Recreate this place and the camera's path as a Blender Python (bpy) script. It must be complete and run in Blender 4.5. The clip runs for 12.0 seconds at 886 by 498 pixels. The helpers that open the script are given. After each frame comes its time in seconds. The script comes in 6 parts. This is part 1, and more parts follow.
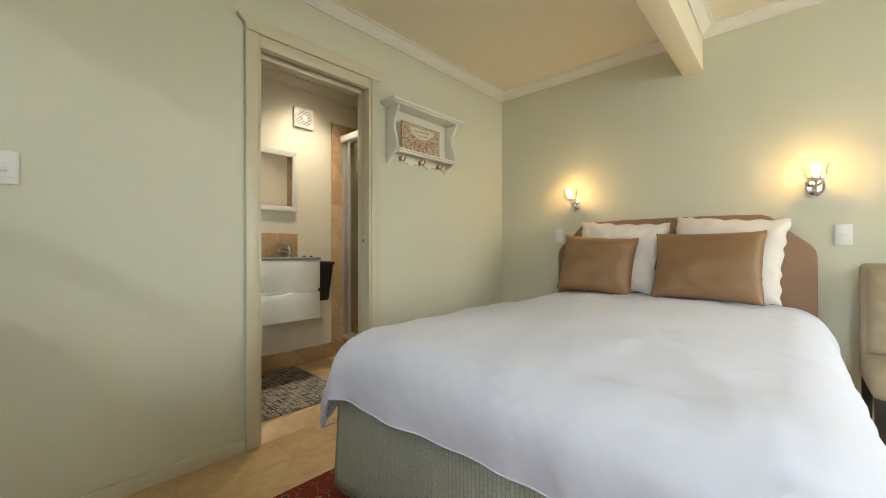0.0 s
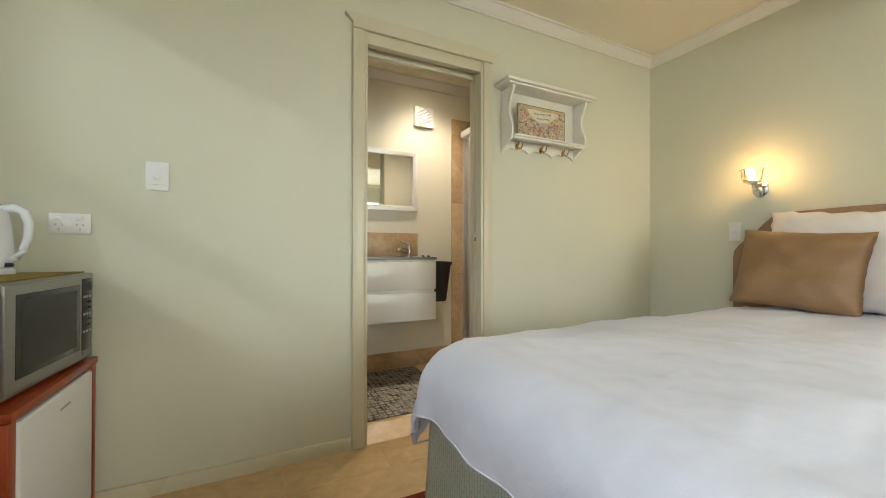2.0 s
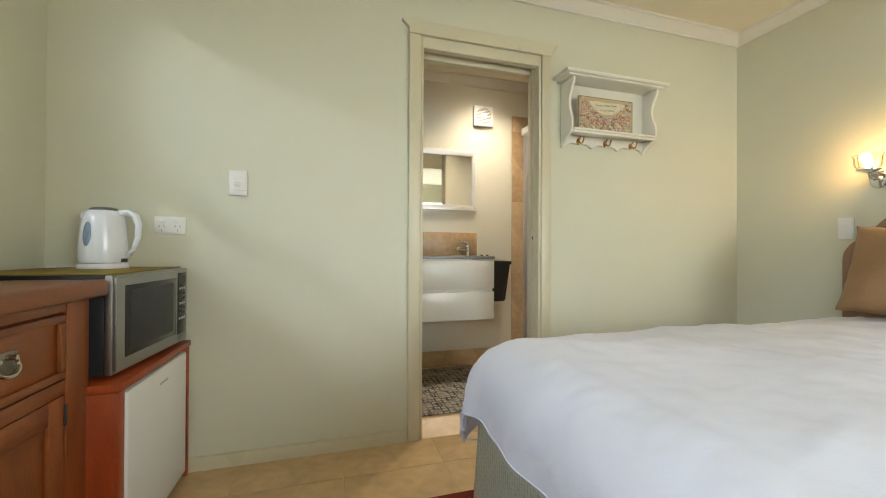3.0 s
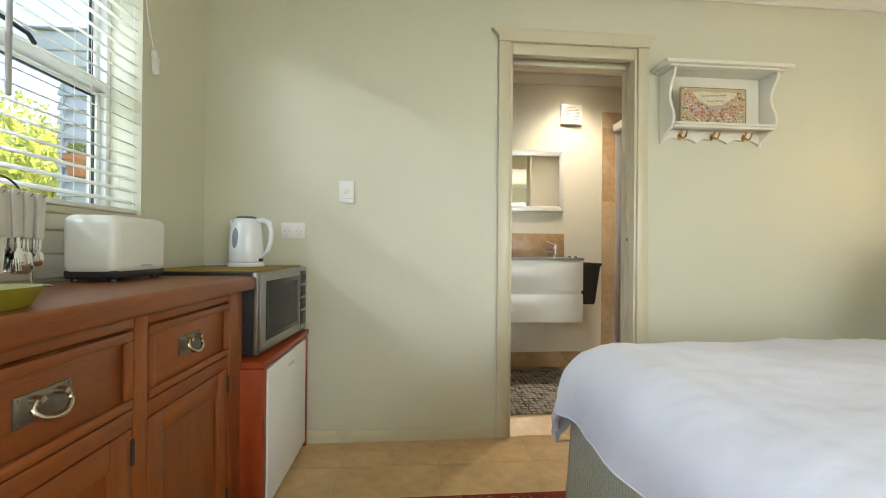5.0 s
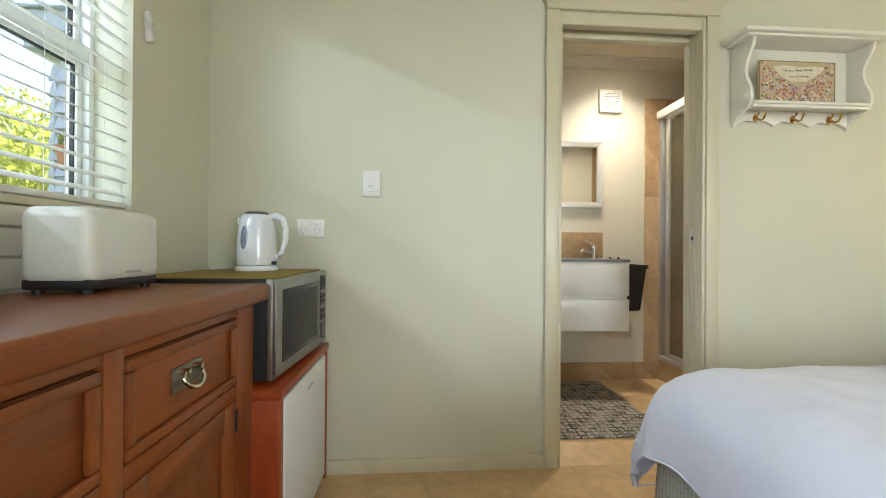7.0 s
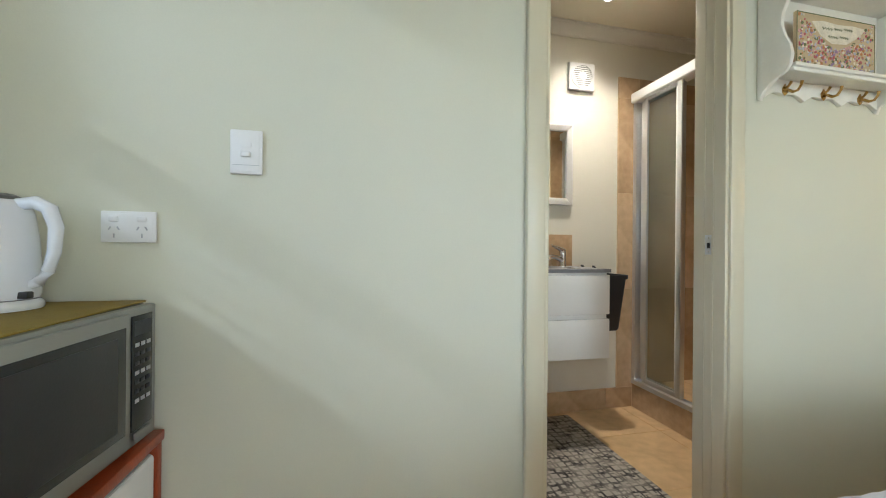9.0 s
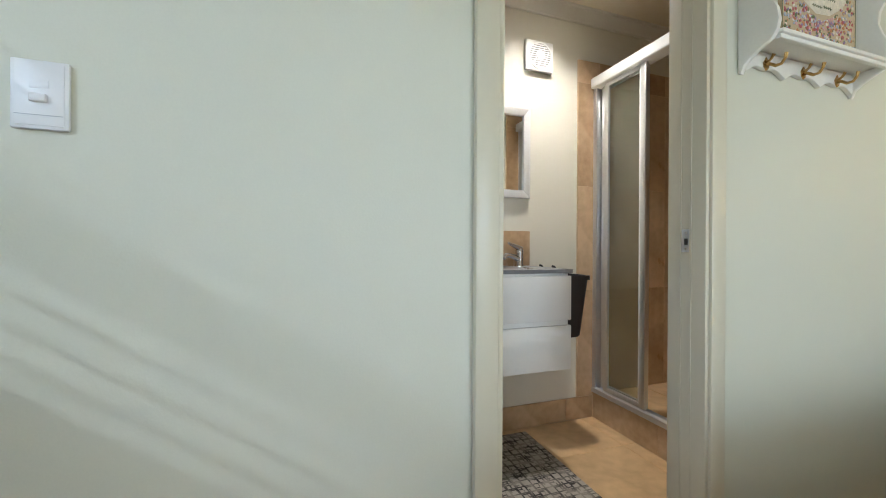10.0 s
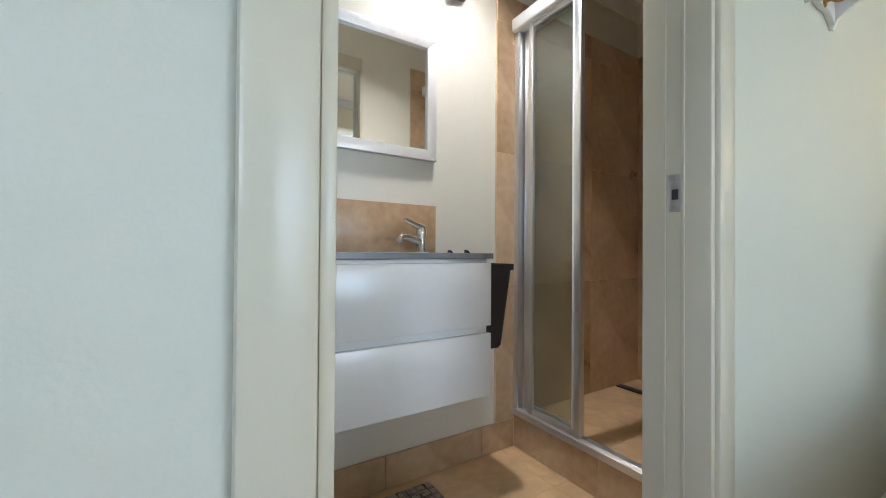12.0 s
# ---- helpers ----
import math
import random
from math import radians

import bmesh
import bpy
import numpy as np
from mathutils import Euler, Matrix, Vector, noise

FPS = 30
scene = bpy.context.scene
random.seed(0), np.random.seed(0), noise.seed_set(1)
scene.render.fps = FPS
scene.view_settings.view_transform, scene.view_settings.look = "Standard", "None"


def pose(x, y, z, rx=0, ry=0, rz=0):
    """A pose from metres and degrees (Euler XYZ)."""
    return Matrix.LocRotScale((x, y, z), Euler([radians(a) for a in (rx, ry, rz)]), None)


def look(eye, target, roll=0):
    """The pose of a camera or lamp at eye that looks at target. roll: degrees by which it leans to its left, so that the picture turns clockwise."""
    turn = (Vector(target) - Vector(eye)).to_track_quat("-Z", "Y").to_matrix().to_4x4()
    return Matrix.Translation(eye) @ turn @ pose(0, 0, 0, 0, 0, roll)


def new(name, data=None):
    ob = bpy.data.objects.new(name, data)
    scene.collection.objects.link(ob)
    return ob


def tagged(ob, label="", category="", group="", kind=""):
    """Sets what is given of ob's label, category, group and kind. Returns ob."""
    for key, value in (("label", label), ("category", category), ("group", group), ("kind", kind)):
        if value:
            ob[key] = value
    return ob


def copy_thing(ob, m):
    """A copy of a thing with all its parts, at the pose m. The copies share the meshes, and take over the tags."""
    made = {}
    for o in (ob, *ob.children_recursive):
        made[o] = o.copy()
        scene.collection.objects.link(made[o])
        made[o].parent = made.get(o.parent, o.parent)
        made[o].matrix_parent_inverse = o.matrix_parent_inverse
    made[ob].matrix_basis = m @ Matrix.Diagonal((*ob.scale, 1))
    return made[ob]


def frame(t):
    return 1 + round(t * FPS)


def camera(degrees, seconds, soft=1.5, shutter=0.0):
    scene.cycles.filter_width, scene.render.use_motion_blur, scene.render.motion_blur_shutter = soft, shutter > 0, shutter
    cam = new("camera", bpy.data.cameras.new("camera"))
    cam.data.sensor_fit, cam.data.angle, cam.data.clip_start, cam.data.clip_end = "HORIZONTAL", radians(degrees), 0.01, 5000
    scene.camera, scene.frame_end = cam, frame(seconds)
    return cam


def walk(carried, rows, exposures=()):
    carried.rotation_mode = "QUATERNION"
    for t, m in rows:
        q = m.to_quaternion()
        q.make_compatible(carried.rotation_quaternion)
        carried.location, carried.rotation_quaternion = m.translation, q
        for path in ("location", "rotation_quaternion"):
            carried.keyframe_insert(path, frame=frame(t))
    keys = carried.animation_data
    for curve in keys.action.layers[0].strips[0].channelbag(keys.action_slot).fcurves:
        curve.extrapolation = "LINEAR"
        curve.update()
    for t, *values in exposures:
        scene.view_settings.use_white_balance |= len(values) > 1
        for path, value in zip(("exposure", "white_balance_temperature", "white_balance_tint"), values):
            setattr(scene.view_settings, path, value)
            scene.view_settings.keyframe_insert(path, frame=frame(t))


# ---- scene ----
cam = camera(98.8, 12.0, soft=1.0)
PATH = [
    (0, (0.006, -0.028, 0.994), (-1.345, 1.446, 0.997), -0.1),
    (0.5, (-0.053, 0.061, 0.987), (-1.548, 1.39, 0.995), -0.1),
    (1, (-0.095, 0.149, 0.981), (-1.72, 1.315, 0.992), 0.0),
    (1.5, (-0.102, 0.22, 0.976), (-1.812, 1.258, 0.985), 0.1),
    (2, (-0.103, 0.262, 0.979), (-1.893, 1.155, 0.991), 0.1),
    (2.5, (-0.094, 0.305, 0.989), (-1.958, 1.03, 0.996), 0.3),
    (3, (-0.072, 0.324, 0.976), (-1.991, 0.887, 0.985), 0.3),
    (5, (-0.01, 0.259, 0.986), (-2.004, 0.413, 0.991), 0.5),
    (5.5, (-0.046, 0.209, 0.985), (-2.043, 0.315, 0.988), 0.5),
    (6, (-0.107, 0.153, 0.983), (-2.104, 0.256, 0.985), 0.6),
    (6.5, (-0.186, 0.122, 0.985), (-2.183, 0.229, 0.989), 0.5),
    (8.5, (-0.739, 0.165, 1.018), (-2.712, 0.492, 1.019), 0.5),
    (9, (-0.915, 0.196, 1.032), (-2.866, 0.637, 1.032), 0.5),
    (9.5, (-1.044, 0.259, 1.032), (-2.966, 0.812, 1.028), 0.5),
    (10, (-1.179, 0.342, 1.028), (-3.07, 0.994, 1.025), 0.3),
    (10.5, (-1.309, 0.431, 1.025), (-3.168, 1.169, 1.027), 0.4),
    (11, (-1.449, 0.525, 1.001), (-3.267, 1.358, 1.009), 0.5),
    (11.5, (-1.576, 0.592, 0.975), (-3.336, 1.543, 0.985), 0.4),
    (12, (-1.672, 0.684, 0.938), (-3.37, 1.741, 0.956), 0.4),
]
EXPOSURE = [(0, 1.78, 7000, 10), (3, 2.08, 6750, 10), (6.5, 2.2, 6500, 10), (8.5, 2.15, 6000, 11), (9.5, 2.1, 5750, 12), (12, 2.15, 5250, 14)]
walk(cam, [(t, look(eye, target, roll)) for t, eye, target, roll in PATH], EXPOSURE)

# ---- plan, in metres ----
WX, SY, NY, EX = -2.01, -0.796, 3.00, 2.40      # faces of the bedroom walls
FLOOR, CEIL = -0.008, 2.45
DL, DR, DTOP = 0.763, 1.471, 2.097              # doorway in the west wall
WB = -2.113                                     # bathroom face of the west wall
BX, BFLOOR, BCEIL = -3.005, 0.047, 2.395         # bathroom back wall, floor, ceiling
BY0, BY1 = 0.05, 2.90                           # bathroom ends
WINX0, WINX1, WINZ0, WINZ1 = -1.567, -0.35, 1.085, 2.22   # south window
SHIFT = 1.95                                    # from the south window to the next one along
EWY0, EWY1, EWZ0, EWZ1 = 1.30, 2.80, 0.55, 2.10         # east window

# ---- world and lights ----
world = bpy.data.worlds.new("sky")
scene.world = world
world.use_nodes = True
wn, wl = world.node_tree.nodes, world.node_tree.links
sky = wn.new("ShaderNodeTexSky")
sky.sky_type = 'NISHITA'
sky.sun_disc = False
sky.sun_elevation, sky.sun_rotation = radians(48), radians(-35)
sky.dust_density = 6.0
wl.new(sky.outputs[0], wn["Background"].inputs[0])
wn["Background"].inputs[1].default_value = 0.15

sun = new("sun", bpy.data.lights.new("sun", 'SUN'))
sun.data.energy, sun.data.angle, sun.data.color = 5.0, radians(0.5), (1.0, 0.95, 0.86)
sun.matrix_world = look((0, 0, 0), (math.sin(radians(35)) * math.cos(radians(48)), -math.cos(radians(35)) * math.cos(radians(48)), -math.sin(radians(48))))


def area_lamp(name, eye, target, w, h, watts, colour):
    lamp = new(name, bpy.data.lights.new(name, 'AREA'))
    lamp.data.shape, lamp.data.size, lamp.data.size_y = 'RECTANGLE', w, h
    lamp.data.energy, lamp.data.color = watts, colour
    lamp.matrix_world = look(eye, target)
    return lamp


# daylight in the three window openings, plus one unseen lamp added outside
area_lamp("south_window_daylight", (-0.95, SY - 0.19, 1.68), (-0.95, 0.6, 0.95), 1.1, 0.95, 2.0, (0.80, 0.90, 1.0))
# thin strip lamp added outdoors to cast slat streaks on the west wall
area_lamp("added_slat_streak_lamp", (1.6, -3.2, 3.04), (1.6, SY, 1.65), 1.4, 0.035, 12, (0.80, 0.90, 1.0))
area_lamp("second_south_window_daylight", (-0.95 + SHIFT, SY - 0.19, 1.68), (-0.95 + SHIFT, 0.9, 1.05), 1.1, 0.95, 15, (0.79, 0.905, 1.0))
area_lamp("east_window_daylight", (EX + 0.092, 2.05, 1.32), (0.0, 1.8, 1.0), 1.4, 1.45, 15, (0.86, 0.95, 1.0))


def point_lamp(name, at, watts, colour, radius):
    lamp = new(name, bpy.data.lights.new(name, 'POINT'))
    lamp.data.energy, lamp.data.color, lamp.data.shadow_soft_size = watts, colour, radius
    lamp.location = at
    return lamp


WARM = (1.0, 0.60, 0.24)
SCONCES = [(-1.293, 1.350), (0.108, 1.338)]
for sx, sz in SCONCES:
    point_lamp("wall_light_bulb_glow", (sx, NY - 0.128, sz + 0.10), 0.52, WARM, 0.03)
down = new("bathroom_downlight_glow", bpy.data.lights.new("bathroom_downlight_glow", 'SPOT'))
down.data.energy, down.data.color, down.data.shadow_soft_size = 21, (1.0, 0.88, 0.70), 0.045
down.data.spot_size, down.data.spot_blend = radians(118), 1.0
down.matrix_world = look((-2.692, 1.505, BCEIL - 0.012), (-2.692, 1.5051, 0))


# ---- materials ----
def surface(name, base, rough=0.5, metal=0.0, var=0.10, scale=3.0, fine=60.0, bump=0.05, stretch=(1, 1, 1), pieces=0.0, tint=None, islands=0.0, spec=0.5):
    """Base colour with broad stains and fine grain, roughness that varies, and fine relief."""
    m = bpy.data.materials.new(name)
    m.use_nodes = True
    nt = m.node_tree
    b = nt.nodes["Principled BSDF"]
    b.inputs["Metallic"].default_value = metal
    b.inputs["Specular IOR Level"].default_value = spec
    tc = nt.nodes.new("ShaderNodeTexCoord")
    mp = nt.nodes.new("ShaderNodeMapping")
    mp.inputs["Scale"].default_value = stretch
    nt.links.new(tc.outputs["Object"], mp.inputs["Vector"])
    n1 = nt.nodes.new("ShaderNodeTexNoise")
    n1.inputs["Scale"].default_value, n1.inputs["Detail"].default_value = scale, 6
    n2 = nt.nodes.new("ShaderNodeTexNoise")
    n2.inputs["Scale"].default_value, n2.inputs["Detail"].default_value = fine, 4
    for n in (n1, n2):
        nt.links.new(mp.outputs[0], n.inputs["Vector"])
    mix = nt.nodes.new("ShaderNodeMath")
    mix.operation = 'MULTIPLY_ADD'
    nt.links.new(n2.outputs["Fac"], mix.inputs[0])
    mix.inputs[1].default_value = 0.4
    add = nt.nodes.new("ShaderNodeMath")
    add.operation = 'MULTIPLY'
    nt.links.new(n1.outputs["Fac"], add.inputs[0])
    add.inputs[1].default_value = 0.6
    nt.links.new(add.outputs[0], mix.inputs[2])
    last = mix.outputs[0]
    if pieces or islands:
        src = nt.nodes.new("ShaderNodeObjectInfo" if pieces else "ShaderNodeNewGeometry")
        pm = nt.nodes.new("ShaderNodeMath")
        pm.operation = 'MULTIPLY_ADD'
        nt.links.new(src.outputs["Random" if pieces else "Random Per Island"], pm.inputs[0])
        pm.inputs[1].default_value = pieces or islands
        nt.links.new(last, pm.inputs[2])
        sub = nt.nodes.new("ShaderNodeMath")
        sub.operation = 'SUBTRACT'
        nt.links.new(pm.outputs[0], sub.inputs[0])
        sub.inputs[1].default_value = (pieces or islands) / 2
        last = sub.outputs[0]
    ramp = nt.nodes.new("ShaderNodeValToRGB")
    lo, hi = (tint or base), base
    ramp.color_ramp.elements[0].position, ramp.color_ramp.elements[1].position = 0.30, 0.70
    ramp.color_ramp.elements[0].color = (*[c * (1 - var) for c in lo], 1)
    ramp.color_ramp.elements[1].color = (*[min(1.0, c * (1 + var)) for c in hi], 1)
    nt.links.new(last, ramp.inputs[0])
    nt.links.new(ramp.outputs[0], b.inputs["Base Color"])
    rr = nt.nodes.new("ShaderNodeMapRange")
    rr.inputs["To Min"].default_value, rr.inputs["To Max"].default_value = max(0.02, rough - 0.08), min(1, rough + 0.08)
    nt.links.new(n1.outputs["Fac"], rr.inputs["Value"])
    nt.links.new(rr.outputs[0], b.inputs["Roughness"])
    if bump:
        bp = nt.nodes.new("ShaderNodeBump")
        bp.inputs["Strength"].default_value, bp.inputs["Distance"].default_value = min(1.0, bump * 4), 0.002
        nt.links.new(n2.outputs["Fac"], bp.inputs["Height"])
        nt.links.new(bp.outputs[0], b.inputs["Normal"])
    return m


def ramp_of(m):
    return [n for n in m.node_tree.nodes if n.type == 'VALTORGB'][0]


def glass(name, colour, rough=0.0, ior=1.45):
    m = bpy.data.materials.new(name)
    m.use_nodes = True
    b = m.node_tree.nodes["Principled BSDF"]
    b.inputs["Base Color"].default_value = (*colour, 1)
    b.inputs["Roughness"].default_value = rough
    b.inputs["Transmission Weight"].default_value = 1.0
    b.inputs["IOR"].default_value = ior
    return m


def thin_glass(name, colour=(1, 1, 1), gloss=0.12):
    """A pane: clear to look through, with a faint mirror on it."""
    m = bpy.data.materials.new(name)
    m.use_nodes = True
    nt = m.node_tree
    out = nt.nodes["Material Output"]
    tr = nt.nodes.new("ShaderNodeBsdfTransparent")
    tr.inputs[0].default_value = (*colour, 1)
    gl = nt.nodes.new("ShaderNodeBsdfGlossy")
    gl.inputs["Roughness"].default_value = 0.02
    mx = nt.nodes.new("ShaderNodeMixShader")
    mx.inputs[0].default_value = gloss
    nt.links.new(tr.outputs[0], mx.inputs[1])
    nt.links.new(gl.outputs[0], mx.inputs[2])
    nt.links.new(mx.outputs[0], out.inputs[0])
    return m


def glow(name, colour, strength):
    m = bpy.data.materials.new(name)
    m.use_nodes = True
    b = m.node_tree.nodes["Principled BSDF"]
    b.inputs["Base Color"].default_value = (*colour, 1)
    b.inputs["Emission Color"].default_value = (*colour, 1)
    b.inputs["Emission Strength"].default_value = strength
    return m


def with_height(m, node_type, settings, distance, strength=0.6, stretch=None):
    """Adds a second relief pattern to a material."""
    nt = m.node_tree
    b = nt.nodes["Principled BSDF"]
    tc = [n for n in nt.nodes if n.type == 'TEX_COORD'][0]
    mp = nt.nodes.new("ShaderNodeMapping")
    mp.inputs["Scale"].default_value = stretch or (1, 1, 1)
    nt.links.new(tc.outputs["Object"], mp.inputs["Vector"])
    tex = nt.nodes.new(node_type)
    for k, v in settings.items():
        tex.inputs[k].default_value = v
    nt.links.new(mp.outputs[0], tex.inputs["Vector"])
    bp = nt.nodes.new("ShaderNodeBump")
    bp.inputs["Strength"].default_value, bp.inputs["Distance"].default_value = strength, distance
    nt.links.new(tex.outputs["Fac"] if "Fac" in tex.outputs else tex.outputs["Distance"], bp.inputs["Height"])
    prev = [l.from_socket for l in nt.links if l.to_socket == b.inputs["Normal"]]
    if prev:
        nt.links.new(prev[0], bp.inputs["Normal"])
    nt.links.new(bp.outputs[0], b.inputs["Normal"])
    return tex, mp


M_WALL = surface("wall_paint", (0.65, 0.635, 0.50), 0.55, var=0.03, scale=1.2, fine=220, bump=0.03)
M_CEIL = surface("ceiling_paint", (0.85, 0.77, 0.60), 0.7, var=0.02, scale=1.5, fine=180, bump=0.03)
M_CORNICE = surface("cornice_paint", (0.80, 0.77, 0.69), 0.5, var=0.03, scale=3, fine=120, bump=0.02)
M_TRIM = surface("trim_gloss_paint", (0.64, 0.585, 0.425), 0.30, var=0.012, scale=4, fine=90, bump=0.015)
M_BWALL = surface("bathroom_paint", (0.74, 0.71, 0.60), 0.45, var=0.03, scale=1.5, fine=200, bump=0.02)
M_TILE = surface("travertine_tile", (0.66, 0.46, 0.245), 0.32, var=0.11, scale=5, fine=22, bump=0.02, pieces=0.10, tint=(0.54, 0.36, 0.18))
M_TILE_WALL = surface("wall_travertine_tile", (0.57, 0.41, 0.25), 0.30, var=0.14, scale=4, fine=24, bump=0.02, pieces=0.25, tint=(0.45, 0.30, 0.16))
M_GROUT = surface("tile_grout", (0.62, 0.47, 0.29), 0.85, var=0.1, scale=8, fine=120, bump=0.1)
M_WHITE = surface("white_plastic", (0.80, 0.79, 0.76), 0.35, var=0.02, scale=6, fine=80, bump=0.01)
# grey that paints the shade between the fan's louvres
M_FANSHADE = surface("fan_louvre_shade", (0.22, 0.22, 0.21), 0.5, var=0.05, scale=10, fine=90, bump=0.01)
M_KETTLE = surface("kettle_white_gloss", (0.78, 0.80, 0.84), 0.16, var=0.015, scale=5, fine=60, bump=0.004)
M_HANDLE = surface("cutlery_handle_plastic", (0.60, 0.58, 0.52), 0.4, var=0.05, scale=20, fine=90, bump=0.01, islands=0.2)
M_WHITE_PAINT = surface("white_painted_wood", (0.79, 0.76, 0.66), 0.4, var=0.04, scale=7, fine=90, bump=0.03)
M_BLIND = surface("blind_slat_white", (0.82, 0.81, 0.77), 0.4, var=0.03, scale=8, fine=60, bump=0.02, pieces=0.2)
M_SASH = surface("window_white_aluminium", (0.84, 0.85, 0.84), 0.4, var=0.03, scale=8, fine=90, bump=0.01)
M_SEAL = surface("black_rubber_seal", (0.02, 0.02, 0.02), 0.6, var=0.2, scale=10, fine=90, bump=0.03)
M_LINEN = surface("white_bed_linen", (0.72, 0.74, 0.845), 0.85, var=0.02, scale=4, fine=320, bump=0.03, spec=0.2)
with_height(M_LINEN, "ShaderNodeTexNoise", {"Scale": 26.0, "Detail": 6.0, "Roughness": 0.55, "Distortion": 1.4}, 0.003, 0.28, (1.0, 0.55, 1.0))
M_PILLOW = surface("cream_pillow_linen", (0.80, 0.73, 0.68), 0.85, var=0.05, scale=14, fine=240, bump=0.14, spec=0.2)
M_CUSHION = surface("bronze_satin", (0.31, 0.175, 0.080), 0.46, var=0.10, scale=4, fine=150, bump=0.05, stretch=(1, 1, 2.5), tint=(0.26, 0.145, 0.066))
M_GAPBLACK = surface("pillow_gap_black", (0.012, 0.011, 0.011), 0.95, var=0.2, scale=8, fine=240, bump=0.15, spec=0.1)
M_HEADBOARD = surface("brown_suede", (0.32, 0.20, 0.13), 0.9, var=0.10, scale=5, fine=320, bump=0.2, spec=0.15)
M_SKIRT = surface("sage_quilted_cotton", (0.85, 0.85, 0.72), 0.85, var=0.06, scale=6, fine=200, bump=0.1, spec=0.2)
M_CHAIR = surface("taupe_linen", (0.40, 0.32, 0.22), 0.9, var=0.10, scale=8, fine=300, bump=0.2, spec=0.15)
M_DARKWOOD = surface("dark_stained_wood", (0.025, 0.018, 0.014), 0.35, var=0.3, scale=6, fine=60, bump=0.05, stretch=(4, 4, 0.6))
M_WOOD = surface("honey_pine", (0.285, 0.080, 0.018), 0.36, var=0.13, scale=3.0, fine=40, bump=0.04, stretch=(1, 9, 9), tint=(0.205, 0.055, 0.013), pieces=0.15)
M_WOODV = surface("honey_pine_upright", (0.285, 0.080, 0.018), 0.32, var=0.16, scale=3.0, fine=40, bump=0.04, stretch=(9, 9, 1), tint=(0.205, 0.055, 0.013), pieces=0.15)
M_REDWOOD = surface("red_jarrah", (0.36, 0.060, 0.012), 0.34, var=0.16, scale=3, fine=40, bump=0.04, stretch=(8, 8, 1.5), tint=(0.24, 0.035, 0.008))
M_STEEL = surface("brushed_steel", (0.34, 0.34, 0.325), 0.34, metal=0.9, var=0.06, scale=3, fine=160, bump=0.05, stretch=(1, 1, 14))
M_PEWTER = surface("aged_pewter", (0.27, 0.245, 0.20), 0.40, metal=0.9, var=0.25, scale=24, fine=150, bump=0.12)
M_NICKEL = surface("worn_nickel", (0.62, 0.57, 0.47), 0.22, metal=1.0, var=0.12, scale=30, fine=140, bump=0.03)
M_CHROME = surface("chrome", (0.72, 0.72, 0.72), 0.08, metal=1.0, var=0.02, scale=8, fine=60, bump=0.0)
M_ALU = surface("satin_aluminium", (0.70, 0.71, 0.72), 0.30, metal=0.85, var=0.05, scale=4, fine=120, bump=0.03, stretch=(1, 1, 0.1))
M_FRAME = surface("brushed_silver_frame", (0.80, 0.79, 0.77), 0.38, metal=0.5, var=0.06, scale=5, fine=120, bump=0.04)
M_GREY_TOP = surface("grey_vanity_top", (0.20, 0.20, 0.205), 0.28, var=0.06, scale=8, fine=140, bump=0.02)
M_VANITY = surface("white_gloss_vanity", (0.80, 0.79, 0.74), 0.22, var=0.02, scale=3, fine=60, bump=0.005)
M_BLACK = surface("black_plastic", (0.022, 0.022, 0.024), 0.42, var=0.12, scale=8, fine=160, bump=0.03)
M_DARKGLASS = surface("dark_oven_glass", (0.012, 0.013, 0.014), 0.08, var=0.1, scale=4, fine=60, bump=0.0)
M_BRASS = surface("antique_brass", (0.50, 0.31, 0.10), 0.28, metal=0.95, var=0.15, scale=30, fine=120, bump=0.04)
M_FRIDGE = surface("white_enamel", (0.78, 0.78, 0.77), 0.30, var=0.02, scale=3, fine=240, bump=0.03)
M_GREYPL = surface("grey_plastic", (0.42, 0.42, 0.42), 0.4, var=0.04, scale=6, fine=90, bump=0.02)
M_CASE = surface("dark_grey_case", (0.035, 0.036, 0.038), 0.4, metal=0.3, var=0.06, scale=4, fine=120, bump=0.02)
M_OLIVE = surface("olive_woven_mat", (0.25, 0.175, 0.030), 0.85, var=0.16, scale=10, fine=180, bump=0.2)
M_GREEN = surface("lime_plastic", (0.27, 0.24, 0.022), 0.35, var=0.06, scale=7, fine=90, bump=0.01)
M_MIRROR = surface("mirror_silver", (0.86, 0.87, 0.86), 0.02, metal=1.0, var=0.0, scale=2, fine=20, bump=0.0)
[n for n in M_MIRROR.node_tree.nodes if n.type == 'MAP_RANGE'][0].inputs["To Max"].default_value = 0.02
M_PANE = thin_glass("window_pane", (0.97, 0.99, 0.98), 0.05)
M_SHOWER = thin_glass("shower_glass", (0.92, 0.95, 0.93), 0.055)
M_CRYSTAL = glass("cut_glass", (1.0, 0.93, 0.82), 0.08)
M_BULB = glow("warm_bulb", (1.0, 0.72, 0.36), 8.0)
M_DOWN = glow("downlight_lens", (1.0, 0.88, 0.70), 9.0)
M_BOARD = surface("weatherboard_paint", (0.52, 0.53, 0.60), 0.6, var=0.05, scale=4, fine=60, bump=0.04)
M_LEAF = surface("leaf_green", (0.20, 0.23, 0.045), 0.5, var=0.2, scale=3, fine=30, bump=0.02, islands=0.6, tint=(0.13, 0.17, 0.03))
